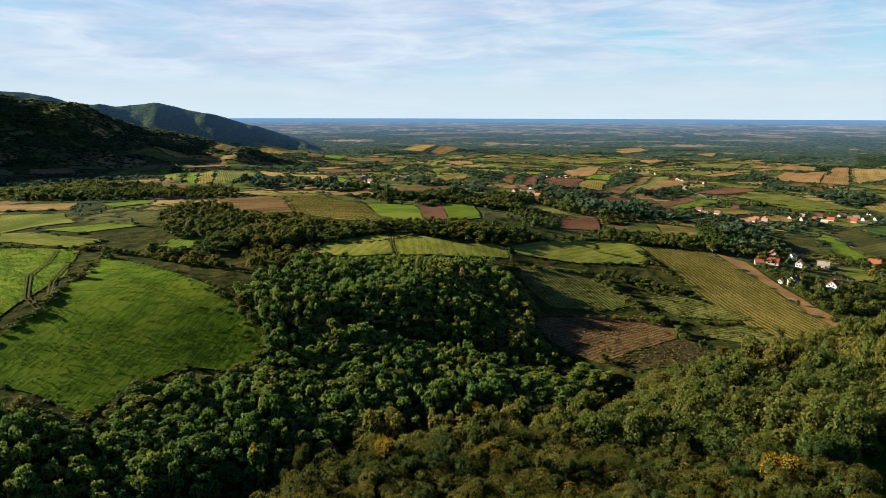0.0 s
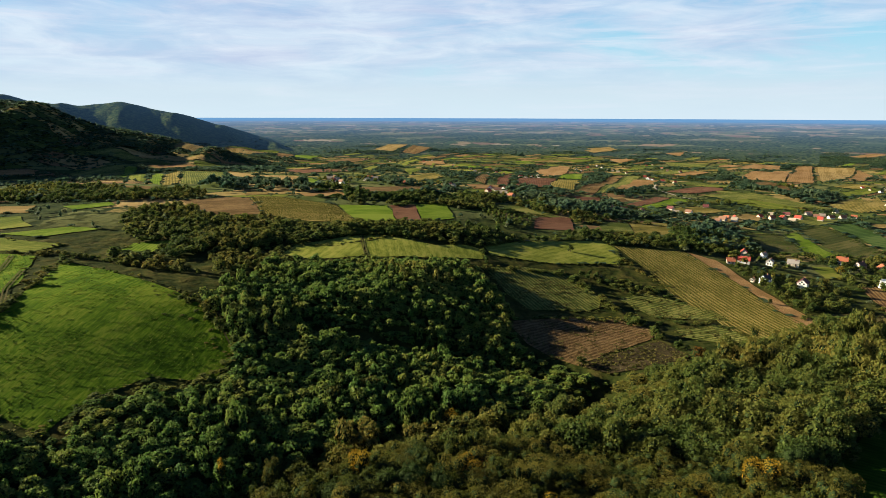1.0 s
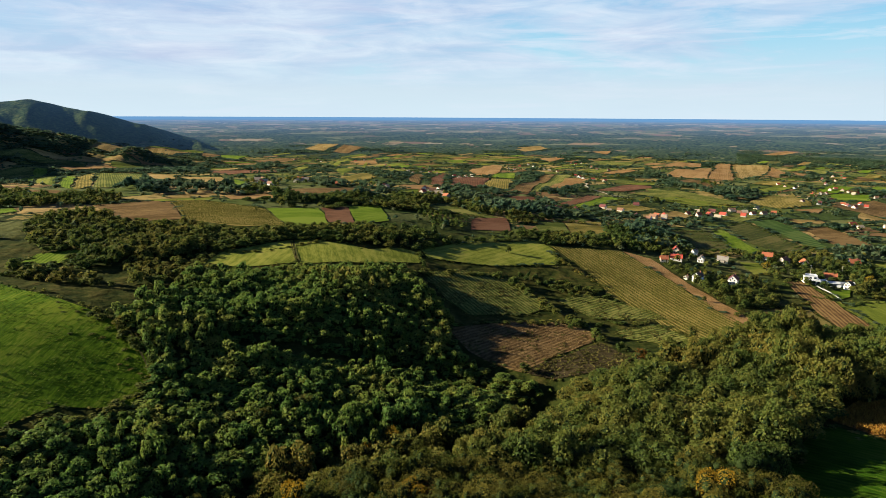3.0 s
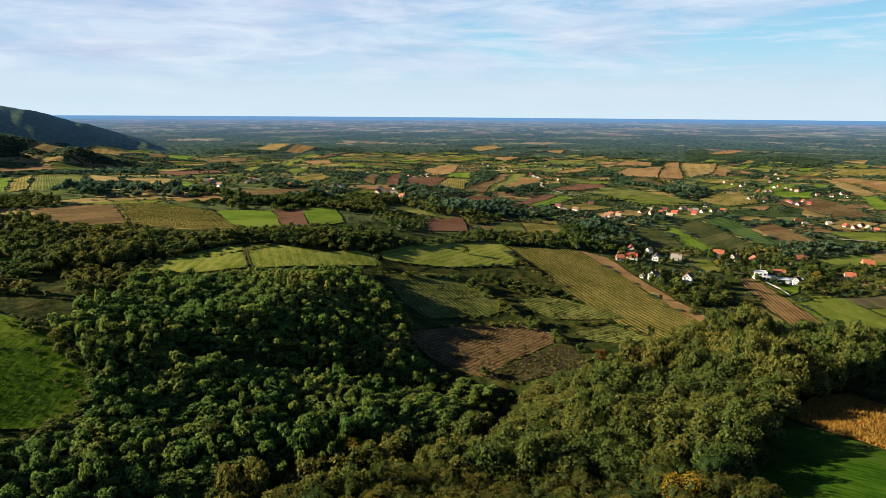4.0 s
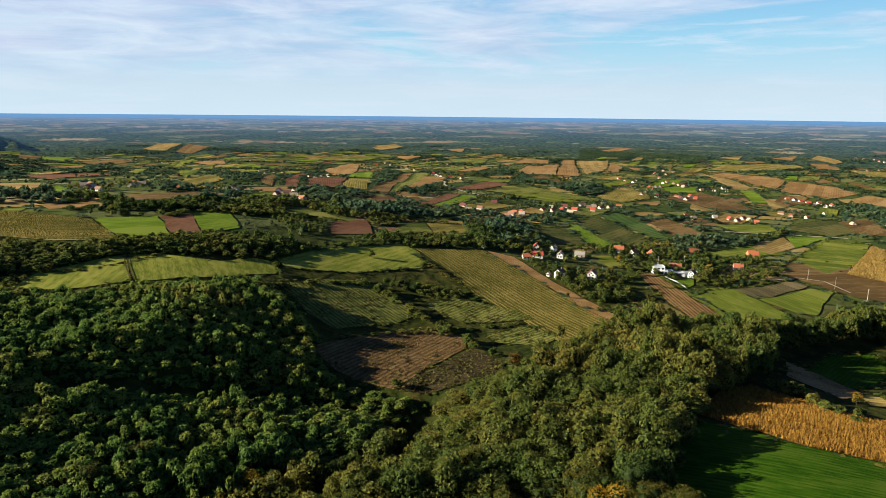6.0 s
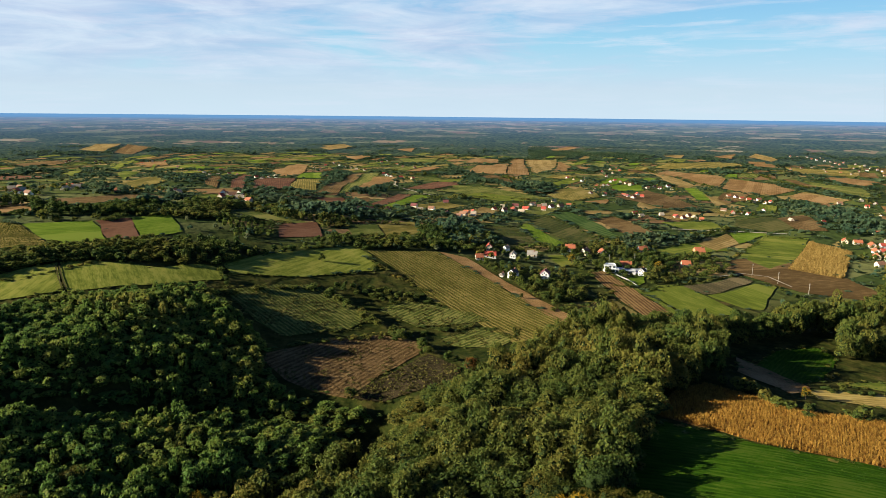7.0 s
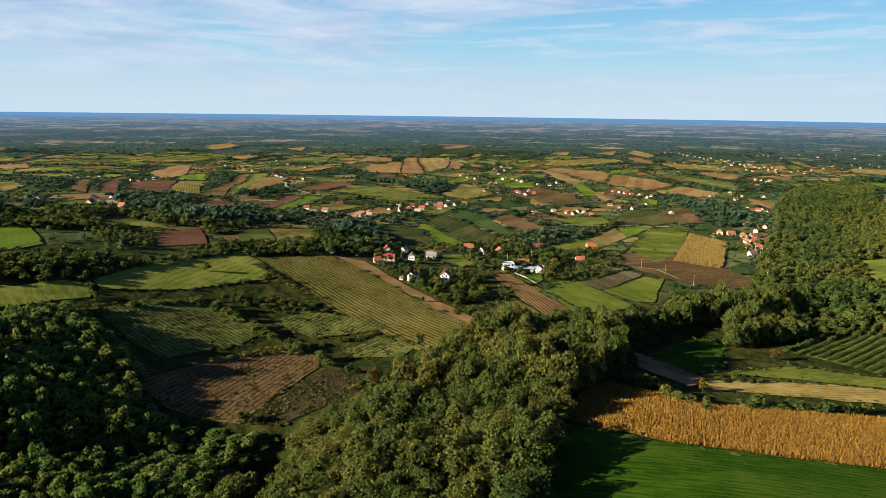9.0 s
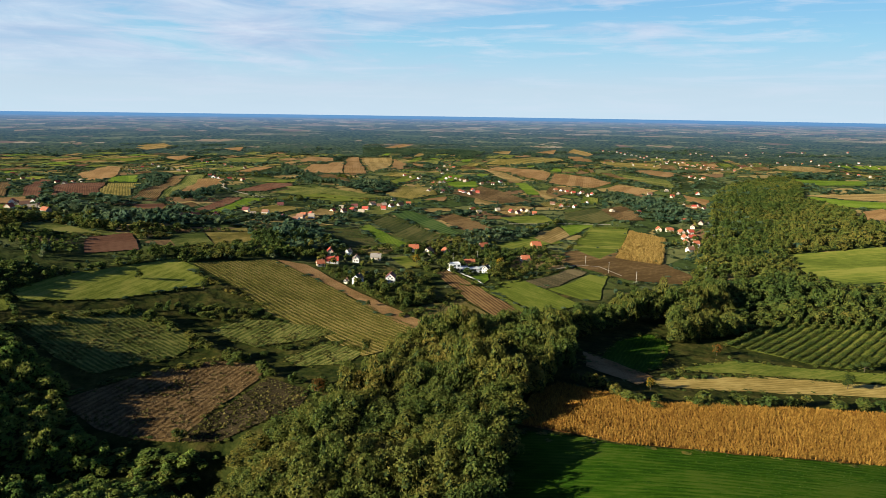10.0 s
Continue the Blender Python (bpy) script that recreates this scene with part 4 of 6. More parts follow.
def hamlet(places, seed):
    """Far houses of mixed size, roof and turn."""
    g = random.Random(seed)
    for x, y in places:
        house(x, y, g.uniform(6.5, 9.5), g.uniform(5.5, 7.5), g.choice((0.5, 0.6, 0.75, 0.95)), g.uniform(-70, 70), g.choice(("orange", "orange", "red", "red", "brown", "maroon", "beige")), g.choice(("white", "cream", "stone", "stone")), detail=False)


hamlet([(501, 635), (528, 648), (580, 668), (589, 658), (611, 663), (611, 649), (671, 689), (675, 678), (657, 653), (733, 705), (707, 668), (728, 671), (471, 693), (414, 665), (483, 643), (484, 675), (548, 729), (462, 668), (489, 628), (1120, 1019), (1113, 996), (1119, 977), (1150, 995), (873, 751), (1020, 861), (1071, 888), (1114, 915), (1123, 911), (1166, 938), (1189, 944), (1188, 928), (1184, 913), (1167, 888), (1185, 896), (1088, 910), (886, 732), (1032, 829), (1237, 1004), (1467, 1199), (1567, 1250)], 0)
hamlet([(1827, 1426), (1542, 1198), (1469, 1166), (940, 734), (934, 721), (923, 702), (1001, 750), (967, 716), (1171, 846), (1201, 850), (1183, 826), (1227, 835), (1195, 805), (766, 586), (759, 570), (801, 544), (802, 534), (828, 542), (823, 530), (819, 517), (797, 564), (1170, 670), (1168, 656), (1165, 643), (1164, 629), (1150, 612), (1173, 615), (1155, 595), (1174, 594), (944, 540), (961, 536), (955, 522), (1056, 549), (966, 567), (942, 455), (1056, 453), (1026, 430), (1019, 416), (957, 420), (3030, 1328)], 1)
hamlet([(3002, 1297), (2974, 1265), (3050, 1283), (2946, 1221), (2905, 1182), (2868, 1149), (2839, 1121), (2898, 1131), (3023, 1395), (3021, 1364), (2870, 1075), (2820, 1042), (2860, 1040), (2802, 999), (2541, 889), (2503, 862), (2545, 859), (2503, 827), (2492, 807), (2517, 798), (2478, 773), (2525, 774), (2483, 748), (3147, 1016), (3225, 1015), (3167, 976), (1593, 530), (1562, 510), (1598, 513), (1607, 545), (2361, 979), (2381, 941), (2361, 902), (254, 746), (270, 772), (272, 761), (271, 740), (282, 753), (275, 722), (293, 795)], 2)
hamlet([(272, 790), (126, 842), (130, 830), (137, 851), (161, 784), (152, 791), (219, 791), (217, 771), (482, 1214), (486, 1198), (513, 1229), (533, 1245), (567, 1649), (559, 1598), (540, 1520), (564, 1559), (551, 1498), (512, 1510), (502, 1574), (506, 1625), (500, 1531), (522, 1849), (511, 1773), (492, 1801), (686, 2591), (646, 2810), (525, 2242), (670, 2785), (641, 2589), (605, 2210), (756, 2483), (371, 2639), (387, 2672), (435, 2576), (455, 2591), (455, 2518), (486, 2576), (860, 1729), (847, 1669), (926, 1788)], 3)
hamlet([(1138, 2127), (953, 1753), (922, 1663), (904, 1602), (848, 1476), (847, 1433), (1337, 2157), (1301, 2069), (1345, 2100), (1299, 1992), (1088, 1650), (1317, 1970), (980, 1462), (981, 1409), (720, 1137), (714, 1113), (729, 1164), (724, 1095), (724, 1055), (380, 677), (380, 669), (395, 681), (391, 665), (413, 665), (1112, 403), (1066, 373), (1082, 372), (1044, 352), (1263, 461), (1219, 458), (1264, 426), (918, 319), (930, 346), (1297, 495), (1244, 509), (72, 780), (79, 800), (81, 766), (82, 854), (72, 820)], 4)
hamlet([(118, 816), (135, 854), (518, 650), (515, 633), (610, 684), (611, 666), (638, 688), (632, 662), (678, 694), (686, 680), (685, 665), (2398, 1110), (2471, 1107), (2528, 1096), (2456, 1025), (2731, 1104), (2541, 1004), (2703, 1021), (2453, 914), (2501, 906), (2420, 826), (2405, 801), (2481, 795), (2437, 761), (2410, 730), (2490, 733), (2424, 685), (2473, 675), (2361, 628), (2523, 646), (2605, 630), (2841, 651), (2599, 573), (2978, 614), (2913, 573), (3080, 572), (3012, 529), (3173, 521), (2994, 466), (3108, 442)], 5)
hamlet([(2983, 397), (3049, 376), (3131, 346), (3046, 300), (3015, 267), (2104, 225), (2147, 255), (2168, 284), (2059, 298), (3178, 979), (3142, 918), (3347, 898), (3303, 811), (3444, 769), (3331, 673), (3552, 618), (3521, 519), (3640, 442)], 6)


def pole(x, y):
    """A wooden utility pole with cross-arm and insulators."""
    root = tagged(new("utility_pole"), "pale wooden utility pole beside the field lane", "pole", "utility poles")
    root.matrix_world = Matrix.Translation((x, y, float(height(x, y))))
    bm = bmesh.new()
    bmesh.ops.create_cone(bm, cap_ends=True, segments=8, radius1=0.2, radius2=0.13, depth=11, matrix=Matrix.Translation((0, 0, 5)))
    part("post", bm, plain("pole_wood", (0.42, 0.38, 0.32), rough=0.9), root)
    bm = bmesh.new()
    box(bm, -0.9, -0.08, 9.9, 0.9, 0.08, 10.1)
    arm = part("cross_arm", bm, plain("pole_steel", (0.3, 0.3, 0.3), rough=0.5, metal=0.8), root)
    for cx in (-0.8, 0, 0.8):
        bm = bmesh.new()
        bmesh.ops.create_cone(bm, cap_ends=True, segments=6, radius1=0.09, radius2=0.05, depth=0.3, matrix=Matrix.Translation((cx, 0, 10.25)))
        part("insulator", bm, plain("porcelain", (0.6, 0.58, 0.55), rough=0.2), arm)


for px, py in [(581, 326), (570, 298), (551, 265), (613, 226), (712, 262), (507, 398), (478, 404)]:
    pole(px, py)


def road(label, line, width, colour):
    """A lane draped on the land."""
    pts = []
    for (x0, y0), (x1, y1) in zip(line, line[1:]):
        n = max(2, int(math.hypot(x1 - x0, y1 - y0) / 8))
        pts += [(x0 + (x1 - x0) * i / n, y0 + (y1 - y0) * i / n) for i in range(n)]
    pts.append(line[-1])
    bm = bmesh.new()
    rows = []
    for i, (x, y) in enumerate(pts):
        (xa, ya), (xb, yb) = pts[max(0, i - 1)], pts[min(len(pts) - 1, i + 1)]
        q = math.hypot(xb - xa, yb - ya)
        nx, ny = -(yb - ya) / q * width / 2, (xb - xa) / q * width / 2
        rows.append([bm.verts.new((x + s * nx, y + s * ny, float(height(x + s * nx, y + s * ny)) + 2.0 * lift(x, y))) for s in (-1, 0, 1)])
    for a, b in zip(rows, rows[1:]):
        for k in (0, 1):
            bm.faces.new((a[k + 1], a[k], b[k], b[k + 1]))
    bmesh.ops.recalc_face_normals(bm, faces=bm.faces)
    me = bpy.data.meshes.new("road")
    bm.to_mesh(me)
    bm.free()
    me.materials.append(surface("lane_" + colour, {"pale": ((0.3, 0.25, 0.18), (0.42, 0.36, 0.27), (0.5, 0.44, 0.34)), "worn": ((0.05, 0.05, 0.018), (0.08, 0.075, 0.025), (0.12, 0.10, 0.04)), "grey": ((0.16, 0.15, 0.14), (0.24, 0.23, 0.21), (0.3, 0.28, 0.26))}[colour], grain=0.8))
    tagged(new("road", me), label, "road", kind="structure")


road("pale gravel farm track between plots", [(696, 1071), (593, 920), (572, 872), (570, 817), (576, 778)], 4, "pale")
road("grey asphalt lane through the valley village", [(935, 313), (871, 290), (769, 264)], 5, "grey")
road("narrow pale lane along the hedge", [(835, 411), (787, 453), (718, 496)], 3, "pale")
road("pale lane over the wooded ridge", [(931, 253), (939, 184), (936, 117)], 4, "pale")
road("pale field lane by the poles", [(545, 337), (577, 333), (588, 315), (568, 285)], 1.6, "pale")


# ---- trees ----
def octa(bm):
    """A rough eight-sided lump."""
    v = [bm.verts.new(p) for p in ((1, 0, 0), (0, 1, 0), (-1, 0, 0), (0, -1, 0), (0, 0, 1), (0, 0, -1))]
    for i in range(4):
        bm.faces.new((v[i], v[(i + 1) % 4], v[4]))
        bm.faces.new((v[(i + 1) % 4], v[i], v[5]))
    bm.verts.index_update()


def crown_shape(seed, leaf_count, lobes, leaf_size, core=True):
    """Unit crown, about 1 across and 1 high: lumps of foliage with loose leaf clumps on them. Gives verts, tris and
    which tris are the dark inner core.
    """
    g = np.random.default_rng(seed)
    a = g.uniform(0, 2 * np.pi, lobes)
    lift_ = g.uniform(0.16, 0.84, lobes)
    wide = 0.30 * np.sqrt(np.clip(1 - ((lift_ - 0.42) / 0.62) ** 2, 0.1, 1))
    c = np.stack([np.cos(a) * wide * g.uniform(0.5, 1.15, lobes), np.sin(a) * wide * g.uniform(0.5, 1.15, lobes), lift_], -1)
    rad = g.uniform(0.11, 0.23, lobes)
    c[0], rad[0] = (0, 0, 0.5), 0.33
    k = g.choice(lobes, leaf_count * 3, p=rad ** 2 / np.sum(rad ** 2))
    d = g.normal(size=(leaf_count * 3, 3))
    d /= np.linalg.norm(d, axis=1, keepdims=True)
    d[:, 2] = np.where(d[:, 2] < -0.35, -d[:, 2], d[:, 2])
    p = c[k] + d * rad[k, None] * g.uniform(0.82, 1.12, (leaf_count * 3, 1))
    gap = np.linalg.norm(p[:, None] - c[None], axis=2) - rad[None] * 0.86
    p, d = p[gap.min(1) > -0.02][:leaf_count], d[gap.min(1) > -0.02][:leaf_count]
    n = d + g.normal(scale=0.75, size=d.shape)
    n /= np.linalg.norm(n, axis=1, keepdims=True)
    u = np.cross(n, g.normal(size=n.shape))
    u /= np.linalg.norm(u, axis=1, keepdims=True)
    w = np.cross(n, u)
    size = leaf_size * g.uniform(0.6, 1.4, (len(p), 1))
    tri = np.stack([p + u * size, p - u * size * 0.6 + w * size * 0.9, p - u * size * 0.5 - w * size * 0.8], 1)
    verts, faces = tri.reshape(-1, 3), np.arange(len(p) * 3).reshape(-1, 3)
    inner = np.zeros(len(faces), bool)
    # added filler lumps that show dark through gaps in the leaves
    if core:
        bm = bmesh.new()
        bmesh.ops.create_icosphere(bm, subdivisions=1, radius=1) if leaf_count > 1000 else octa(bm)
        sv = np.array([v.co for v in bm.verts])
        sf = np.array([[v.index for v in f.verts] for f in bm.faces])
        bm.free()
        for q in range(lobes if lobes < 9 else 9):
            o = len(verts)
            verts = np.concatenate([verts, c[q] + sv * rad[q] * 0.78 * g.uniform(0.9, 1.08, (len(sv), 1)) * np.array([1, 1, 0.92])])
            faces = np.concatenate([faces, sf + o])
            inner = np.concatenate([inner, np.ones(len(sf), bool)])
    return verts, faces, inner


def trunk_mesh(seed, sides=6):
    """Unit tapered trunk with a few limbs, 0.55 high."""
    g = random.Random(seed)
    bm = bmesh.new()
    def limb(a, b, ra, rb):
        a, b = Vector(a), Vector(b)
        q = (b - a).to_track_quat("Z", "Y")
        rings = [[bm.verts.new(p + q @ Vector((math.cos(2 * math.pi * i / sides) * r, math.sin(2 * math.pi * i / sides) * r, 0))) for i in range(sides)] for p, r in ((a, ra), (b, rb))]
        for i in range(sides):
            bm.faces.new((rings[0][i], rings[0][(i + 1) % sides], rings[1][(i + 1) % sides], rings[1][i]))
    limb((0, 0, -0.06), (0.01, 0.0, 0.3), 0.03, 0.022)
    limb((0.01, 0, 0.3), (0.0, 0.02, 0.62), 0.022, 0.01)
    for _ in range(4):
        a = g.uniform(0, 6.28)
        z = g.uniform(0.2, 0.4)
        limb((0, 0, z), (math.cos(a) * 0.26, math.sin(a) * 0.26, z + g.uniform(0.15, 0.3)), 0.014, 0.005)
    me = bpy.data.meshes.new("trunk")
    bm.to_mesh(me)
    bm.free()
    me.materials.append(bark)
    return me


TREE_LABELS = {"green": "broad green leafy tree in the hillside wood", "olive": "olive-green broadleaf tree turning in early autumn",
               "dark": "dark green dense broadleaf tree", "yellow": "yellow autumn tree with thin leafy crown", "rust": "rust-brown autumn tree among green ones"}


def tree_kind(kind, seed, leaf_count=1250, slim=False):
    """One tree thing, unit size: trunk and crown."""
    v, f, inner = crown_shape(seed, leaf_count, 20 if not slim else 12, 0.021)
    if slim:
        v = v * np.array([0.62, 0.62, 1.0]) + np.array([0, 0, 0.06])
    v = v * np.array([1, 1, 0.86]) + np.array([0, 0, 0.16])
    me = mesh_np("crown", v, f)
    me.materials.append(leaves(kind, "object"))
    me.materials.append(shade_core)
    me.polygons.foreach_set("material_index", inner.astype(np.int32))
    root = new("tree")
    tagged(root, TREE_LABELS[kind], "tree", "trees of the near wood")
    for name, data in (("trunk", trunk_mesh(seed)), ("crown", me)):
        ob = new(name, data)
        ob.parent = root
    return root


def spots(outline, spacing, seed, margin=0.0):
    """Jittered places inside an outline."""
    g = np.random.default_rng(seed)
    xs, ys = [p[0] for p in outline], [p[1] for p in outline]
    gx, gy = np.meshgrid(np.arange(min(xs), max(xs), spacing), np.arange(min(ys), max(ys), spacing))
    gx = gx.ravel() + g.uniform(-0.42, 0.42, gx.size) * spacing
    gy = gy.ravel() + g.uniform(-0.42, 0.42, gy.size) * spacing
    keep = inside(outline, gx, gy)
    return gx[keep], gy[keep]


def in_plots(x, y):
    order = np.argsort(x)
    sx, sy = np.asarray(x)[order], np.asarray(y)[order]
    hit = np.zeros(len(sx), bool)
    for o in [ORCHARD] + [q for _, q in PLOTS]:
        xs = [p[0] for p in o]
        i, j = np.searchsorted(sx, (min(xs), max(xs)))
        if j > i:
            hit[i:j] |= inside(o, sx[i:j], sy[i:j])
    out = np.zeros(len(sx), bool)
    out[order] = hit
    return out


ORCHARD = [(427, 163), (469, 156), (511, 140), (540, 78), (482, 59), (433, 99), (426, 114), (429, 138)]
FAR_ORCHARD = [(194, 590), (252, 607), (225, 536), (188, 526)]
WOODS, HEDGES = [], []


def wood(kind, outline):
    WOODS.append((kind, outline))


def hedge(width, line):
    HEDGES.append((width, line))


wood("front", [(156, 271), (175, 268), (208, 261), (250, 277), (309, 280), (379, 276), (285, 205), (242, 189), (215, 182), (192, 168), (168, 150), (146, 118), (119, 99), (-19, 159), (-17, 203), (14, 226), (40, 244), (63, 246), (85, 242), (129, 254)])
wood("front", [(276, 291), (335, 265), (376, 242), (415, 237), (505, 215), (561, 205), (535, 187), (444, 164), (404, 186), (455, 206), (405, 225), (356, 228), (294, 198), (266, 200), (255, 199), (219, 185), (248, 209)])
wood("valley", [(-122, 253), (-91, 242), (-76, 239), (-69, 265), (-50, 273), (-27, 281), (-15, 307), (-32, 338), (-42, 356), (-18, 384), (1, 423), (30, 418), (62, 427), (134, 427), (134, 394), (136, 338), (112, 314), (128, 290), (146, 276), (113, 253), (65, 242), (33, 236), (14, 218), (-14, 206), (-31, 164), (-86, 167)])
wood("belt", [(-64, 506), (11, 505), (91, 503), (149, 526), (171, 517), (205, 486), (150, 465), (87, 480), (10, 463), (-37, 457), (-76, 429), (-102, 446), (-93, 486)])
wood("slope", [(518, 219), (621, 238), (755, 271), (907, 305), (1197, 381), (1523, 425), (1828, 369), (1377, 274), (1179, 242), (1033, 165), (937, 138), (912, 114), (807, 106), (754, 185), (652, 154), (628, 120), (647, 95), (568, 67), (532, 88), (512, 140), (440, 163), (437, 182), (471, 212)])
wood("village", [(370, 458), (431, 474), (479, 477), (552, 483), (602, 446), (610, 373), (597, 335), (532, 338), (459, 340), (450, 354), (451, 387), (432, 383), (430, 417), (460, 452), (459, 472)])
wood("village", [(344, 400), (357, 383), (385, 360), (372, 338), (331, 331), (328, 354)])
wood("belt", [(161, 477), (253, 515), (400, 574), (465, 543), (468, 474), (372, 468), (326, 488), (241, 493)])
wood("belt", [(36, 504), (92, 510), (146, 520), (141, 490), (86, 482), (48, 472), (-18, 473), (-19, 510)])
wood("scrub", [(207, 426), (241, 414), (264, 392), (271, 341), (239, 383), (223, 399)])
wood("scrub", [(211, 310), (221, 300), (221, 275), (204, 266), (205, 285)])
wood("valley", [(116, 332), (124, 332), (128, 308), (137, 296), (147, 283), (158, 274), (145, 274), (121, 259), (97, 284)])
wood("garden", [(361, 455), (383, 423), (409, 404), (432, 383), (362, 334), (326, 352), (329, 390)])
wood("belt", [(-116, 572), (-84, 601), (-26, 553), (35, 518), (141, 541), (130, 498), (64, 478), (16, 498), (-15, 454), (-57, 472), (-101, 504)])
wood("scrub", [(-48, 452), (0, 466), (29, 449), (6, 412), (-27, 410)])
wood("belt", [(48, 704), (128, 678), (202, 677), (305, 699), (284, 651), (186, 623), (112, 621), (43, 640)])
wood("belt", [(117, 671), (190, 651), (258, 622), (332, 596), (315, 567), (238, 575), (176, 606), (115, 631)])
wood("belt", [(-313, 773), (-244, 783), (-134, 724), (-62, 683), (-59, 642), (-130, 644), (-207, 661), (-280, 690)])
# far copses
wood("copse", [(2332, 2352), (2412, 2238), (2620, 1810), (2023, 1511), (2296, 1961), (2026, 2016)])
wood("copse", [(1091, 1404), (1030, 1246), (911, 1073), (893, 958), (1004, 958), (791, 763), (773, 861), (788, 1025)])
wood("copse", [(888, 1665), (960, 1712), (644, 1138), (462, 907)])
wood("copse", [(471, 853), (588, 918), (510, 814), (450, 804)])
wood("copse", [(297, 693), (406, 706), (378, 640), (321, 611), (268, 630)])
wood("copse", [(454, 607), (479, 584), (425, 479), (369, 487), (375, 524)])
wood("copse", [(613, 490), (713, 445), (702, 409), (584, 412), (565, 455)])
wood("copse", [(1051, 428), (1007, 354), (912, 332), (879, 374)])
wood("copse", [(1982, 1285), (1960, 1054), (1548, 876)])
wood("copse", [(1166, 588), (1201, 547), (1154, 445), (975, 401), (1062, 489)])
wood("copse", [(-142, 1071), (-30, 793), (56, 730), (46, 666), (-42, 693), (-99, 796)])
wood("copse", [(-176, 2128), (70, 2413), (173, 1369), (122, 1310), (-81, 2032)])
wood("copse", [(-511, 1942), (-387, 2085), (41, 3041), (19, 3138), (-309, 2122)])
wood("copse", [(145, 822), (210, 743), (175, 664), (92, 648)])
hedge(7, [(132, 415), (165, 425), (200, 421)])
hedge(8, [(200, 421), (206, 392), (209, 356), (212, 333), (211, 312)])
hedge(6, [(147, 348), (182, 349), (210, 338)])
hedge(6, [(204, 336), (229, 337), (258, 331), (266, 319), (263, 302)])
hedge(6, [(271, 472), (267, 448), (269, 413), (271, 395)])
hedge(4, [(137, 415), (148, 435), (154, 467), (193, 493)])
hedge(5, [(8, 464), (47, 461), (83, 481), (116, 487)])
hedge(7, [(-131, 296), (-124, 325), (-120, 368), (-123, 412), (-119, 430)])
hedge(6, [(-193, 466), (-164, 461), (-125, 450), (-81, 421), (-46, 402)])
hedge(9, [(-102, 446), (-72, 427), (-40, 403), (-6, 405)])
hedge(9, [(298, 199), (292, 185), (283, 166), (289, 156), (319, 131), (351, 102), (377, 71)])
hedge(6, [(311, 194), (294, 178), (287, 167)])
hedge(5, [(337, 166), (370, 143), (392, 120)])
hedge(4, [(633, 374), (798, 418), (823, 383)])
hedge(4, [(449, 339), (477, 335), (562, 331), (570, 307), (529, 255)])
hedge(5, [(779, 285), (656, 243), (585, 220)])
hedge(7, [(321, 331), (354, 327), (407, 346)])
hedge(5, [(425, 354), (441, 344), (449, 328)])
hedge(8, [(582, 505), (623, 466), (696, 455), (799, 461)])
hedge(10, [(205, 680), (250, 644), (301, 609), (341, 595), (384, 580)])
hedge(10, [(71, 606), (112, 600), (146, 616), (186, 605)])
hedge(9, [(530, 762), (641, 773), (713, 728)])
hedge(9, [(910, 1404), (797, 1131), (846, 1045), (985, 1077), (948, 957)])
hedge(9, [(1529, 1208), (1625, 1161), (1408, 900), (1286, 759)])
hedge(8, [(1920, 1134), (1602, 817), (1452, 623), (1372, 489)])
hedge(8, [(-17, 306), (-28, 283), (-51, 275), (-69, 265), (-77, 240), (-92, 244), (-112, 254)])
hedge(6, [(-46, 358), (-32, 338), (-19, 315), (-16, 303)])

SHAPES = {}


def shapes(level):
    """Sets of crown shapes by level of detail: 0 near to 4 far."""
    if level not in SHAPES:
        count, lobes, size = ((640, 15, 0.038), (280, 11, 0.060), (92, 6, 0.098), (18, 2, 0.22), (5, 1, 0.34))[level]
        SHAPES[level] = [crown_shape(100 * level + s, count, lobes, size) for s in range(8 if level < 2 else 6)]
    return SHAPES[level]


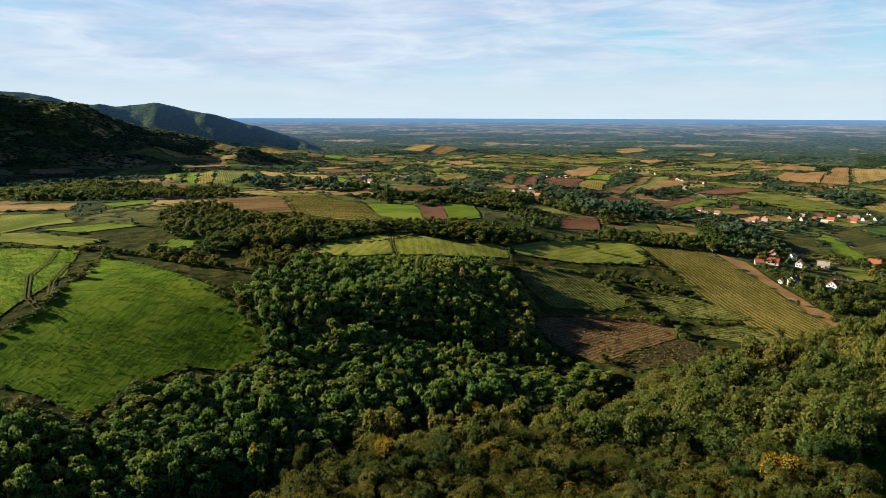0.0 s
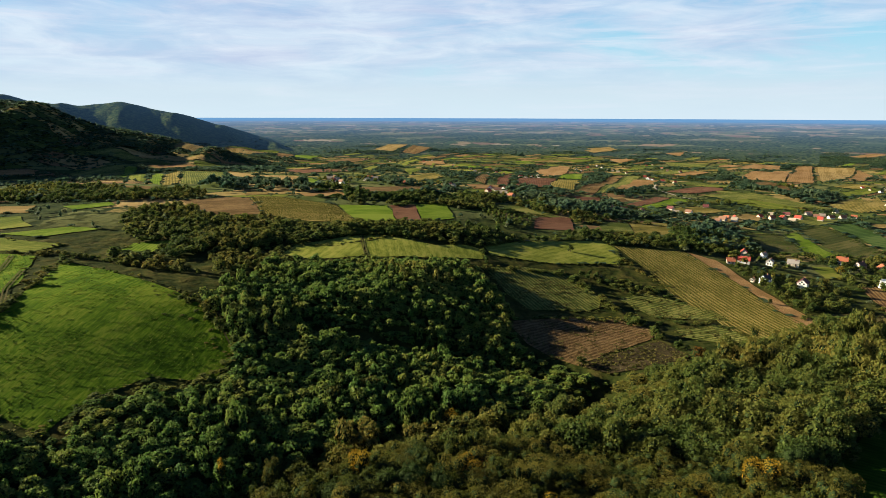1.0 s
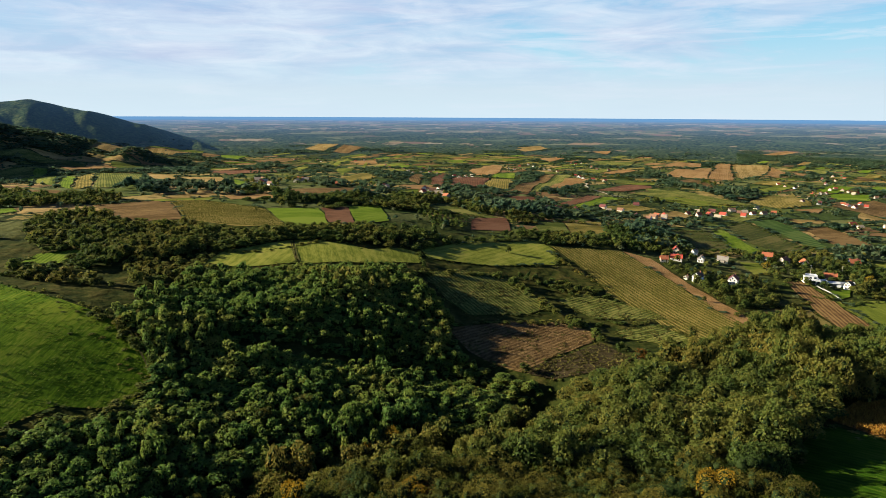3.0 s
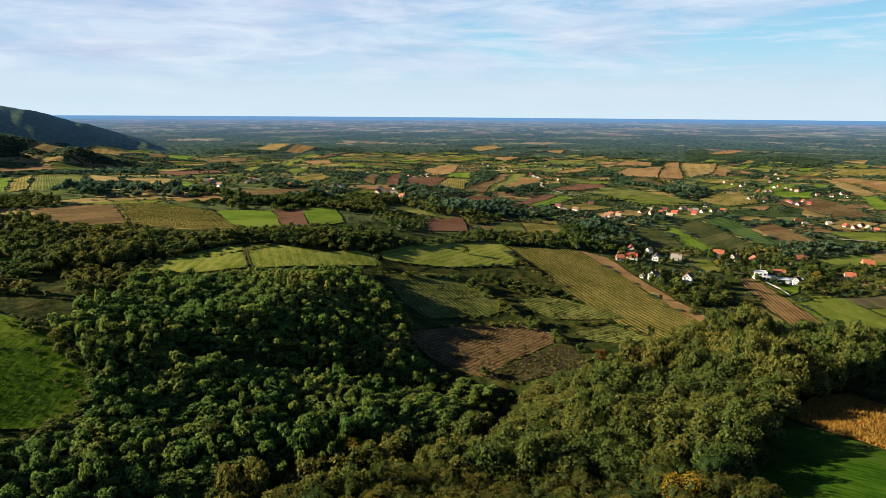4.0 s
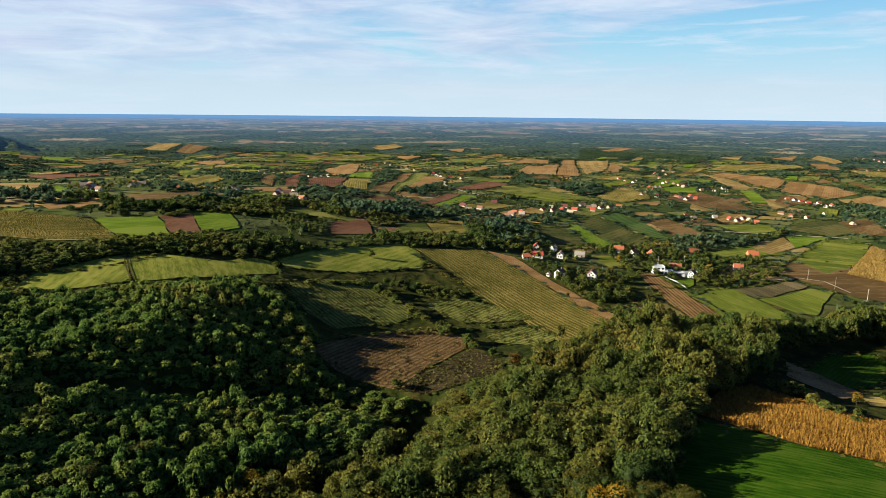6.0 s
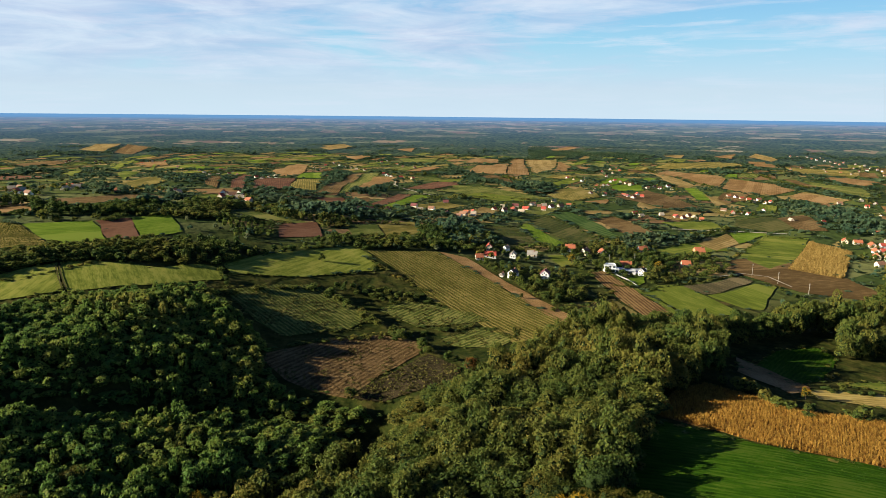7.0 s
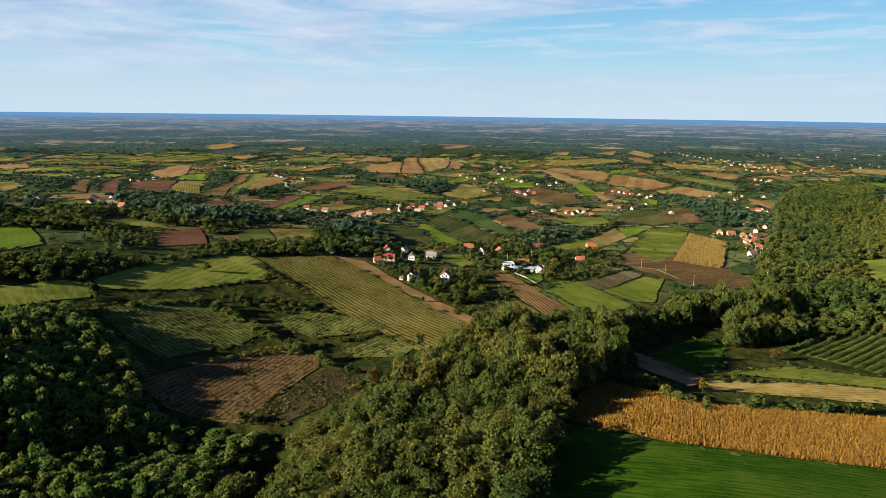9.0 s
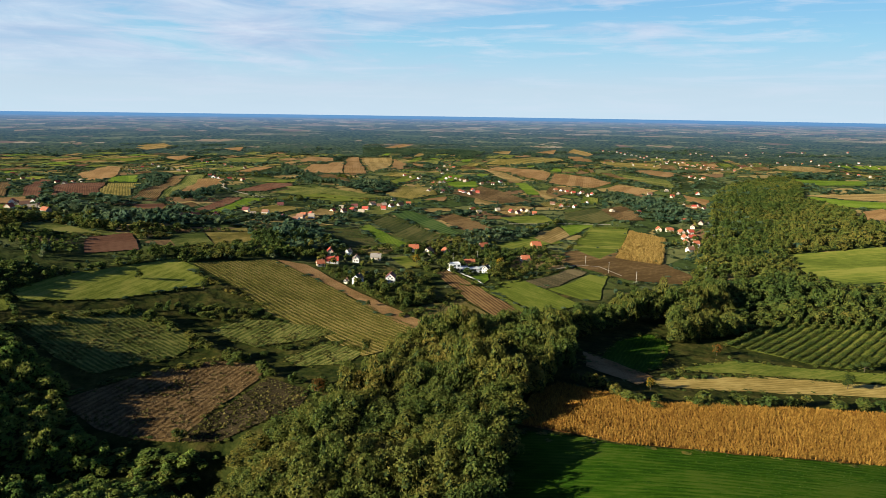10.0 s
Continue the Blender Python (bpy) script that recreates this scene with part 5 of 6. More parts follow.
def woodland(name, label, x, y, wide, high, level, tints, kind="mixed", finer=True):
    """Many trees as one mesh of leaf clumps; tints 0 dark green to 1 yellowish, one for each tree."""
    near = np.hypot(x, y) < 470
    if finer and level == 2 and near.any() and not near.all():
        woodland(name, label, x[near], y[near], wide[near], high[near], 1, tints[near], kind)
        x, y, wide, high, tints = x[~near], y[~near], wide[~near], high[~near], tints[~near]
    g = np.random.default_rng(len(x) + 31 * level)
    # growth is low where open land lies just behind it
    r = np.maximum(np.hypot(x, y), 1)
    high = np.where(in_plots(x + 13 * x / r, y + 13 * y / r), 0.5 * high, np.where(in_plots(x + 24 * x / r, y + 24 * y / r), 0.75 * high, high))
    # and stunted on the sunny side of a plot
    su, sv = -math.sin(sb), -math.cos(sb)
    if level > 0:
        high = np.where(in_plots(x + 11 * su, y + 11 * sv), 0.55 * high, np.where(in_plots(x + 22 * su, y + 22 * sv), 0.78 * high, high))
    z = height(x, y)
    turn, pick = g.uniform(0, 6.28, len(x)), g.integers(0, len(shapes(level)), len(x))
    allv, allf, alli, allt, o = [], [], [], [], 0
    for s, (v, f, inner) in enumerate(shapes(level)):
        m = np.where(pick == s)[0]
        if not len(m):
            continue
        c, sn = np.cos(turn[m])[:, None], np.sin(turn[m])[:, None]
        px = (v[None, :, 0] * c - v[None, :, 1] * sn) * wide[m, None] + x[m, None]
        py = (v[None, :, 0] * sn + v[None, :, 1] * c) * wide[m, None] + y[m, None]
        pz = (v[None, :, 2] * 0.95 + 0.04) * high[m, None] + z[m, None]
        allv.append(np.stack([px, py, pz], -1).reshape(-1, 3))
        allf.append((f[None] + (np.arange(len(m)) * len(v))[:, None, None]).reshape(-1, 3) + o)
        alli.append(np.tile(inner, len(m)))
        allt.append(np.repeat(tints[m], len(v)))
        o += len(m) * len(v)
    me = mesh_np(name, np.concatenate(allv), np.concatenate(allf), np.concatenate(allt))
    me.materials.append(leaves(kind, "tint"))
    me.materials.append(shade_core)
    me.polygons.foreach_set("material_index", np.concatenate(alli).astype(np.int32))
    return tagged(new(name, me), label, "woodland", kind="stuff")


def hue(x, y, scale=45.0, seed=0.0):
    """Slow change of leaf colour over the land, 0 to 1."""
    return np.array([0.5 + 0.75 * noise.noise((a / scale + seed, b / scale, 0.37)) for a, b in zip(x, y)])


def ravine_gap(x, y):
    """Distance to the nearest ravine bed."""
    near = np.full(np.shape(x), 1e9)
    for _, _, line in RAVINES:
        for (x0, y0), (x1, y1) in zip(line, line[1:]):
            t = np.clip(((x - x0) * (x1 - x0) + (y - y0) * (y1 - y0)) / ((x1 - x0) ** 2 + (y1 - y0) ** 2), 0, 1)
            near = np.minimum(near, np.hypot(x - x0 - t * (x1 - x0), y - y0 - t * (y1 - y0)))
    return near


def build_woods():
    g = np.random.default_rng(11)
    # near wood: single trees in front, one mesh behind
    fx, fy, vx, vy = [], [], [], []
    for k, (kind, o) in enumerate(WOODS):
        if kind == "front":
            x, y = spots(o, 6.8, 40 + k)
            fx, fy = np.concatenate([fx, x]), np.concatenate([fy, y])
        elif kind == "valley":
            x, y = spots(o, 5.3, 60 + k)
            vx, vy = np.concatenate([vx, x]), np.concatenate([vy, y])
    keep = ~in_plots(fx, fy) & (ravine_gap(fx, fy) > 2.5)
    fx, fy = fx[keep], fy[keep]
    order = np.argsort(np.hypot(fx - 20, fy - 30))
    near = np.zeros(len(fx), bool)
    near[order[:300]] = True
    protos = [tree_kind(kind, 500 + n, slim=slim) for n, (kind, slim) in enumerate((("olive", 0), ("green", 0), ("olive", 0), ("green", 0), ("dark", 0), ("olive", 1), ("green", 1), ("yellow", 0), ("rust", 0)))]
    chance = np.array([0.24, 0.2, 0.17, 0.13, 0.05, 0.09, 0.08, 0.03, 0.01])
    used = set()
    for x, y in zip(fx[near], fy[near]):
        n = int(g.choice(9, p=chance))
        h = float(g.uniform(9.5, 14)) * (1.15 if n in (5, 6) else 1) * (1 + 0.38 * noise.noise((x / 24, y / 24, 4.4)))
        w = float(g.uniform(9, 13.5)) * (0.95 if n in (5, 6) else 1)
        m = Matrix.Translation((x, y, float(height(x, y)))) @ Matrix.Rotation(float(g.uniform(0, 6.28)), 4, "Z")
        if n in used:
            t = copy_thing(protos[n], m)
        else:
            used.add(n)
            t = protos[n]
            t.matrix_basis = m
        t.scale = (w, w, h)
    for n, p in enumerate(protos):
        if n not in used:
            p.matrix_basis = Matrix.Translation((120 + 5 * n, 150, float(height(120 + 5 * n, 150)))) @ Matrix.Diagonal((9, 9, 13, 1))
    x, y = fx[~near], fy[~near]
    woodland("hillside_wood", "olive-green broadleaf wood on the near slope", x, y, g.uniform(9, 13.5, len(x)), g.uniform(9.5, 14, len(x)) * (0.62 + 0.76 * hue(x, y, 24, 4)) * np.where((x > 245) & (y > 190), 1.4, 1.0), 0, np.clip(0.16 + 0.50 * hue(x, y, 30) + g.uniform(-0.2, 0.2, len(x)), 0.0, 1))
    keep = ~in_plots(vx, vy) & (ravine_gap(vx, vy) > 3.5)
    x, y = vx[keep], vy[keep]
    woodland("valley_wood", "dark green mixed wood filling the valley", x, y, 3.6 + 6.4 * g.beta(1.6, 2.2, len(x)), g.uniform(4.5, 9, len(x)) * (0.55 + 0.9 * hue(x, y, 26, 6)), 1, np.clip(0.10 + 0.48 * hue(x, y, 34, 5) + g.uniform(-0.26, 0.30, len(x)) + 0.35 * np.exp(-((x - 95) / 45) ** 2 - ((y - 395) / 32) ** 2), 0, 1), "valley")
    # undergrowth that closes the canopy
    x, y = [], []
    for k, (kind, o) in enumerate(WOODS):
        if kind == "valley":
            px, py = spots(o, 3.6, 160 + k)
            x, y = np.concatenate([x, px]), np.concatenate([y, py])
    keep = ~in_plots(x, y) & (ravine_gap(x, y) > 3.0)
    x, y = x[keep], y[keep]
    woodland("undergrowth", "dense green shrubs under the valley trees", x, y, g.uniform(3.0, 5.5, len(x)), g.uniform(2.0, 5.0, len(x)), 3, np.clip(0.10 + 0.5 * hue(x, y, 34, 5) + g.uniform(-0.2, 0.25, len(x)), 0, 1), "valley")
    # belts, slopes, gardens
    for k, (kind, o) in enumerate(WOODS):
        if kind in ("front", "valley"):
            continue
        gap, level, label, name = {"belt": (6.3, 2, "dark belt of trees between the fields", "tree_belt"), "copse": (10.0, 3, "dark copse between far fields", "copse"), "slope": (8.0, 2, "forested green slope", "slope_wood"),
                                   "garden": (7.5, 1, "shrubs and fruit trees in the gardens", "garden_trees"), "village": (8.5, 1, "garden trees between the houses", "garden_trees"), "scrub": (5.5, 2, "dark scrub on a field bank", "scrub")}[kind]
        x, y = spots(o, gap, 80 + k)
        keep = ~in_plots(x, y)
        for px, py in HOUSE_SPOTS:
            keep &= np.hypot(x - px, y - py) > 6.5
        x, y = x[keep], y[keep]
        if len(x) < 2:
            continue
        small = 0.55 if kind == "scrub" else 0.8 if kind == "belt" else 0.75 if kind == "village" else 0.5 if kind == "garden" else 1.0
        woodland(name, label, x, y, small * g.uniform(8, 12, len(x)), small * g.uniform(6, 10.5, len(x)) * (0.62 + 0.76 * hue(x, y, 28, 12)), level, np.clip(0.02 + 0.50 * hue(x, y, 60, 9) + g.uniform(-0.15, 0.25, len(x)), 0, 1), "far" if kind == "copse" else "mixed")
    # hedges
    x, y, w = [], [], []
    for width, line in HEDGES:
        for (x0, y0), (x1, y1) in zip(line, line[1:]):
            n = max(2, int(math.hypot(x1 - x0, y1 - y0) / (width * 0.42)))
            s = g.uniform(0, 1, n)
            x += list(x0 + (x1 - x0) * s + g.normal(0, width * 0.22, n))
            y += list(y0 + (y1 - y0) * s + g.normal(0, width * 0.22, n))
            w += list(width * g.uniform(0.55, 1.1, n))
    x, y, w = np.array(x), np.array(y), np.array(w)
    woodland("hedgerow", "bushy dark green hedgerows along the plots", x, y, w, w * g.uniform(0.55, 0.95, len(x)), 2, np.clip(0.1 + 0.6 * hue(x, y, 30, 3) + g.uniform(-0.15, 0.2, len(x)), 0, 1), finer=False)
    # edges of the plots
    x, y = [], []
    for kind, o in PLOTS:
        if kind in ("maize", "lush", "dirt"):
            continue
        for (x0, y0), (x1, y1) in zip(o, o[1:] + o[:1]):
            far_off = math.hypot(x0, y0)
            if far_off < 500 or g.uniform() < 0.68:
                continue
            n = int(math.hypot(x1 - x0, y1 - y0) / 10)
            s = g.uniform(0, 1, n)
            x += list(x0 + (x1 - x0) * s + g.normal(0, 2.5, n))
            y += list(y0 + (y1 - y0) * s + g.normal(0, 2.5, n))
    x, y = np.array(x), np.array(y)
    woodland("field_hedge", "dark hedges and lone trees round far plots", x, y, g.uniform(3.5, 8, len(x)), g.uniform(2, 5.5, len(x)), 3, np.clip(0.1 + 0.6 * hue(x, y, 80, 2), 0, 1), "far")
    # banks of weeds and bramble round the near plots
    x, y = [], []
    for kind, o in PLOTS:
        if kind == "maize" or math.hypot(*o[0]) > 520:
            continue
        for (x0, y0), (x1, y1) in zip(o, o[1:] + o[:1]):
            n = int(math.hypot(x1 - x0, y1 - y0) / 2.6)
            s = g.uniform(0, 1, n)
            x += list(x0 + (x1 - x0) * s + g.normal(0, 1.6, n))
            y += list(y0 + (y1 - y0) * s + g.normal(0, 1.6, n))
    x, y = np.array(x), np.array(y)
    keep = hue(x, y, 9, 8) > 0.30
    x, y = x[keep], y[keep]
    woodland("bramble", "low dark bramble and weeds on the field banks", x, y, g.uniform(1.5, 4.0, len(x)), g.uniform(0.8, 2.4, len(x)), 3, np.clip(g.uniform(0.0, 0.75, len(x)), 0, 1), finer=False)
    # hedges between the far plots
    x, y, w = [], [], []
    for _ in range(200):
        r0, b0 = math.sqrt(g.uniform(620 ** 2, 3000 ** 2)), radians(g.uniform(-24, 90))
        turn = radians(g.choice((24, 114)) + g.normal(0, 12))
        n = int(g.uniform(8, 30))
        s = np.arange(n) * 6.5 + g.normal(0, 2, n)
        x += list(r0 * math.sin(b0) + s * math.cos(turn) + g.normal(0, 1.5, n))
        y += list(r0 * math.cos(b0) + s * math.sin(turn) + g.normal(0, 1.5, n))
        w += list(g.uniform(4, 8.5, n))
    x, y, w = np.array(x), np.array(y), np.array(w)
    keep = ~in_plots(x, y) & (np.hypot(x, y) > 600)
    x, y, w = x[keep], y[keep], w[keep]
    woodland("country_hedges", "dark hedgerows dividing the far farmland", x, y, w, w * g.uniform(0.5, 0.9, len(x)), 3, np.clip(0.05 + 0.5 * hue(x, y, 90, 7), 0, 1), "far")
    # trees round the far houses
    px, py = np.array(HOUSE_SPOTS)[:, 0], np.array(HOUSE_SPOTS)[:, 1]
    x = np.concatenate([px + g.normal(0, 11, len(px)) for _ in range(5)])
    y = np.concatenate([py + g.normal(0, 11, len(px)) for _ in range(5)])
    keep = ~in_plots(x, y)
    for hx, hy in HOUSE_SPOTS:
        keep &= np.hypot(x - hx, y - hy) > 6
    x, y = x[keep], y[keep]
    woodland("yard_trees", "small yard trees round the houses", x, y, g.uniform(3.5, 7, len(x)), g.uniform(3, 7, len(x)), 3, np.clip(g.uniform(0.1, 0.8, len(x)), 0, 1))
    # single trees and bushes among the plots
    n = 6500
    r, b = np.sqrt(g.uniform(540 ** 2, 1900 ** 2, n)), np.radians(g.uniform(-26, 70, n))
    x, y = r * np.sin(b), r * np.cos(b)
    keep = ~in_plots(x, y) | (g.uniform(0, 1, n) < 0.05)
    for px, py in HOUSE_SPOTS:
        keep &= np.hypot(x - px, y - py) > 8
    x, y = x[keep], y[keep]
    woodland("field_trees", "single trees and bushes among the plots", x, y, g.uniform(3, 8, len(x)), g.uniform(2.5, 7, len(x)), 3, np.clip(g.uniform(0.0, 0.9, len(x)), 0, 1), "far")
    # open country woods
    n = 70000
    r, b = np.sqrt(g.uniform(700 ** 2, 3600 ** 2, n)), np.radians(g.uniform(-27, 92, n))
    x, y = r * np.sin(b), r * np.cos(b)
    dens = np.array([noise.fractal((p / 260, q / 180, 0.7), 0.9, 2.1, 4) for p, q in zip(x, y)])
    hill = (height(x, y) > 150) & (r > 1250) & (np.degrees(b) < 4)
    keep = ((dens > 0.24) | (g.uniform(0, 1, n) < 0.06) | hill) & ~in_plots(x, y) & ~(hill & (r > 2600))
    for px, py in HOUSE_SPOTS:
        keep &= np.hypot(x - px, y - py) > 12
    x, y, r = x[keep], y[keep], r[keep]
    big = np.where(r < 3000, 1 + r / 2600, 2.15 - (r - 3000) / 700)
    tint = np.clip(0.03 + 0.5 * hue(x, y, 200, 4) + g.uniform(-0.1, 0.15, len(x)), 0, 1)
    wide, high = big * g.uniform(7, 12, len(x)), g.uniform(4, 9, len(x)) * np.where(r < 3000, 1, 1 - (r - 3000) / 1300)
    m = r < 1350
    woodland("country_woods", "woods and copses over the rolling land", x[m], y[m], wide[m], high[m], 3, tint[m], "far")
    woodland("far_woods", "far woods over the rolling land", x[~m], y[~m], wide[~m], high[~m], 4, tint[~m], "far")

build_woods()


# ---- crops and small growth ----
def lone_tree(kind, x, y, wide, high, label, seed, slim=False):
    t = tree_kind(kind, seed, slim=slim)
    tagged(t, label, "tree", "lone trees and bushes")
    t.matrix_basis = Matrix.Translation((x, y, float(height(x, y)))) @ Matrix.Rotation(seed * 1.3, 4, "Z") @ Matrix.Diagonal((wide, wide, high, 1))


lone_tree("yellow", -19, 216, 5, 11, "thin yellow autumn tree standing over the wood", 900, True)
lone_tree("yellow", 69, 246, 8, 10, "golden yellow autumn tree in the ravine", 901, False)
lone_tree("yellow", 58, 244, 6, 8, "golden yellow autumn tree in the ravine", 902, False)
lone_tree("olive", 23, 267, 9, 9, "pale olive tree above the ravine", 903, False)
lone_tree("olive", 39, 274, 10, 9, "pale olive tree above the ravine", 904, False)
lone_tree("green", 150, 290, 7, 5.5, "round green bush alone in the ploughed field", 905, False)
lone_tree("green", -30, 336, 6, 4.5, "dark round bush alone on the meadow", 906, False)
lone_tree("rust", 210, 279, 8, 9, "orange autumn tree at the field edge", 907, False)
lone_tree("rust", 188, 259, 6, 7, "orange autumn tree at the wood edge", 908, False)
lone_tree("olive", 263, 300, 7, 9, "olive tree at the vineyard corner", 909, False)
lone_tree("green", 230, 470, 6, 6, "lone green tree on the grass field", 910, False)
lone_tree("green", 256, 439, 7, 7, "round tree at the vineyard edge", 911, False)
lone_tree("olive", 326, 360, 4, 4, "small bush by the earth track", 912, False)
lone_tree("olive", 308, 289, 6, 5, "bush at the foot of the vineyard", 913, False)
lone_tree("yellow", 449, 422, 9, 9, "yellowing garden tree beside the houses", 914, False)
lone_tree("olive", 392, 382, 10, 11, "tall pale garden tree behind the house", 915, False)
lone_tree("dark", 510, 409, 7, 13, "dark conifer-like garden tree by the villa", 916, True)
lone_tree("dark", 509, 383, 6, 12, "dark slim garden tree beside the houses", 917, True)
lone_tree("yellow", 506, 373, 8, 10, "yellowing garden tree beside the houses", 918, False)
lone_tree("green", 396, 95, 8, 8, "round bush at the straw field", 919, False)
lone_tree("green", 434, 91, 12, 9, "broad bush beside the orchard", 920, False)
lone_tree("yellow", 310, 165, 5, 6, "yellow bush in the hedge", 921, False)
lone_tree("rust", 403, 160, 6, 7, "rust-coloured bush below the orchard", 922, False)
lone_tree("olive", 213, 192, 7, 13, "bare pale tree at the wood edge", 923, True)


def tufts(name, label, x, y, wide, high, blades, colours, lean=0.35):
    """Grass, maize or vine clumps as one mesh of bent blades."""
    g = np.random.default_rng(len(x))
    n = len(x)
    z = height(x, y) + 0.15 + 0.0005 * np.hypot(x, y) - 0.1
    verts = np.zeros((n, blades, 3, 3))
    for b in range(blades):
        a = g.uniform(0, 6.28, n)
        w, h = wide * g.uniform(0.6, 1.2, n), high * g.uniform(0.6, 1.15, n)
        ox, oy = g.normal(0, wide * 0.35, n), g.normal(0, wide * 0.35, n)
        c, s = np.cos(a), np.sin(a)
        verts[:, b, 0] = np.stack([x + ox - c * w / 2, y + oy - s * w / 2, z], -1)
        verts[:, b, 1] = np.stack([x + ox + c * w / 2, y + oy + s * w / 2, z + h * 0.35], -1)
        verts[:, b, 2] = np.stack([x + ox - s * lean * h, y + oy + c * lean * h, z + h], -1)
    me = mesh_np(name, verts.reshape(-1, 3), np.arange(n * blades * 3).reshape(-1, 3), np.repeat(g.uniform(0, 1, n), blades * 3))
    me.materials.append(surface("blades_%s_%d" % (name, 1000 * colours[1][0]), colours, grain=0.12, rough=0.8, bump=0, leaf=0.2, random_by="tint"))
    return tagged(new(name, me), label, name.replace("_", " "), kind="stuff")


def rows_in(outline, across, along, jitter, seed):
    """Places in rows that run along the first side of an outline."""
    g = np.random.default_rng(seed)
    turn = math.atan2(outline[1][1] - outline[0][1], outline[1][0] - outline[0][0])
    c, s = math.cos(turn), math.sin(turn)
    u = [p[0] * c + p[1] * s for p in outline]
    v = [-p[0] * s + p[1] * c for p in outline]
    gu, gv = np.meshgrid(np.arange(min(u), max(u), along), np.arange(min(v), max(v), across))
    gu = gu.ravel() + g.normal(0, jitter * along, gu.size)
    gv = gv.ravel() + g.normal(0, jitter * across * 0.35, gv.size)
    x, y = gu * c - gv * s, gu * s + gv * c
    k = inside(outline, x, y)
    return x[k], y[k]


def grow():
    g = np.random.default_rng(5)
    for kind, o in PLOTS:
        off = math.hypot(np.mean([p[0] for p in o]), np.mean([p[1] for p in o]))
        if kind == "maize":
            x, y = rows_in(o, 0.95, 0.6, 0.8, 3)
            tufts("maize", "ripe dry golden maize standing in rows", x, y, 0.27, 1.5, 6, ((0.15, 0.075, 0.014), (0.33, 0.175, 0.030), (0.50, 0.30, 0.062)))
        elif kind == "corn":
            x, y = rows_in(o, 2.2, 1.4, 0.3, 4)
            tufts("maize", "dry brown maize plot", x, y, 1.5, 2.4, 3, ((0.17, 0.11, 0.028), (0.28, 0.185, 0.05), (0.38, 0.26, 0.08)))
        elif kind == "vine" and off < 600:
            x, y = rows_in(o, 3.3, 0.75, 0.2, 5)
            tufts("vines", "low green vines in rows", x, y, 0.6, 0.9, 3, ((0.050, 0.062, 0.009), (0.095, 0.105, 0.016), (0.15, 0.145, 0.026)))
        elif kind == "meadow":
            x, y = spots(o, 1.5, 26)
            k = (hue(x, y, 5, 3) + 0.7 * hue(x, y, 24, 13) + g.uniform(-0.35, 0.35, len(x))) > 0.85
            x, y = x[k], y[k]
            tufts("grass", "rough uneven tufts on the hay meadow", x, y, 0.8, 0.42, 3, ((0.035, 0.070, 0.006), (0.090, 0.150, 0.010), (0.21, 0.22, 0.03)), 0.6)
        elif kind == "lush":
            x, y = spots(o, 1.25, 16)
            tufts("grass", "short deep green grass tufts", x, y, 0.8, 0.2, 2, ((0.024, 0.058, 0.004), (0.044, 0.090, 0.007), (0.08, 0.115, 0.016)), 0.8)
        elif kind in ("soil", "weeds", "olive") and off < 560:
            if kind == "soil":
                x, y = rows_in(o, 1.7, 0.9, 1.1, 7)
            else:
                x, y = spots(o, 1.6, 7)
                k = g.uniform(0, 1, len(x)) < 0.75
                x, y = x[k] + g.normal(0, 0.8, k.sum()), y[k] + g.normal(0, 0.8, k.sum())
            tufts("dry_stubble", "dry stalks and weeds on bare earth", x, y, 0.7, 0.5, 3, ((0.075, 0.048, 0.020), (0.16, 0.10, 0.044), (0.29, 0.20, 0.09)) if kind == "soil" else ((0.050, 0.058, 0.014), (0.115, 0.114, 0.027), (0.21, 0.18, 0.058)), 0.7)
    # weed clumps on the fallow and between the near plots
    for kind, o in PLOTS:
        off = math.hypot(np.mean([p[0] for p in o]), np.mean([p[1] for p in o]))
        if kind in ("soil", "weeds", "olive") and off < 560:
            x, y = spots(o, 1.9, 17)
            k = (hue(x, y, 7, 3) + 0.6 * hue(x, y, 26, 13) + g.uniform(-0.3, 0.3, len(x))) > {"soil": 1.05, "weeds": 0.75, "olive": 1.0}[kind]
            x, y = x[k] + g.normal(0, 0.9, k.sum()), y[k] + g.normal(0, 0.9, k.sum())
            tufts("weed_clumps", "rough olive and brown weed clumps on fallow land", x, y, 1.3, 0.75, 4, ((0.036, 0.040, 0.008), (0.085, 0.080, 0.017), (0.17, 0.135, 0.04)), 0.7)
    x, y = rows_in(ORCHARD, 5.0, 2.4, 0.12, 8)
    woodland("orchard", "orchard of small round green trees in rows", x, y, g.uniform(3.6, 4.8, len(x)), g.uniform(5.4, 7.0, len(x)), 2, np.clip(g.uniform(0.1, 0.5, len(x)), 0, 1))
    for kind, o in PLOTS:
        if kind == "rows" and math.hypot(*o[0]) < 1250:
            x, y = rows_in(o, 6.0, 3.6, 0.12, 12)
            woodland("orchard", "dense dark orchard rows on the slope", x, y, g.uniform(3.2, 4.2, len(x)), g.uniform(2.4, 3.4, len(x)), 3, g.uniform(0.0, 0.35, len(x)))
    x, y = rows_in(FAR_ORCHARD, 8.0, 6.0, 0.12, 9)
    woodland("orchard", "far orchard of dark trees in rows", x, y, g.uniform(4.5, 6, len(x)), g.uniform(4, 5.5, len(x)), 3, g.uniform(0.1, 0.4, len(x)))
    # shrubs creeping into the meadow
    o = [p for k, p in PLOTS if k == "meadow"][0]
    x, y = g.uniform(-140, 0, 900), g.uniform(230, 400, 900)
    k = inside(o, x, y) & (g.uniform(0, 1, 900) < 0.5)
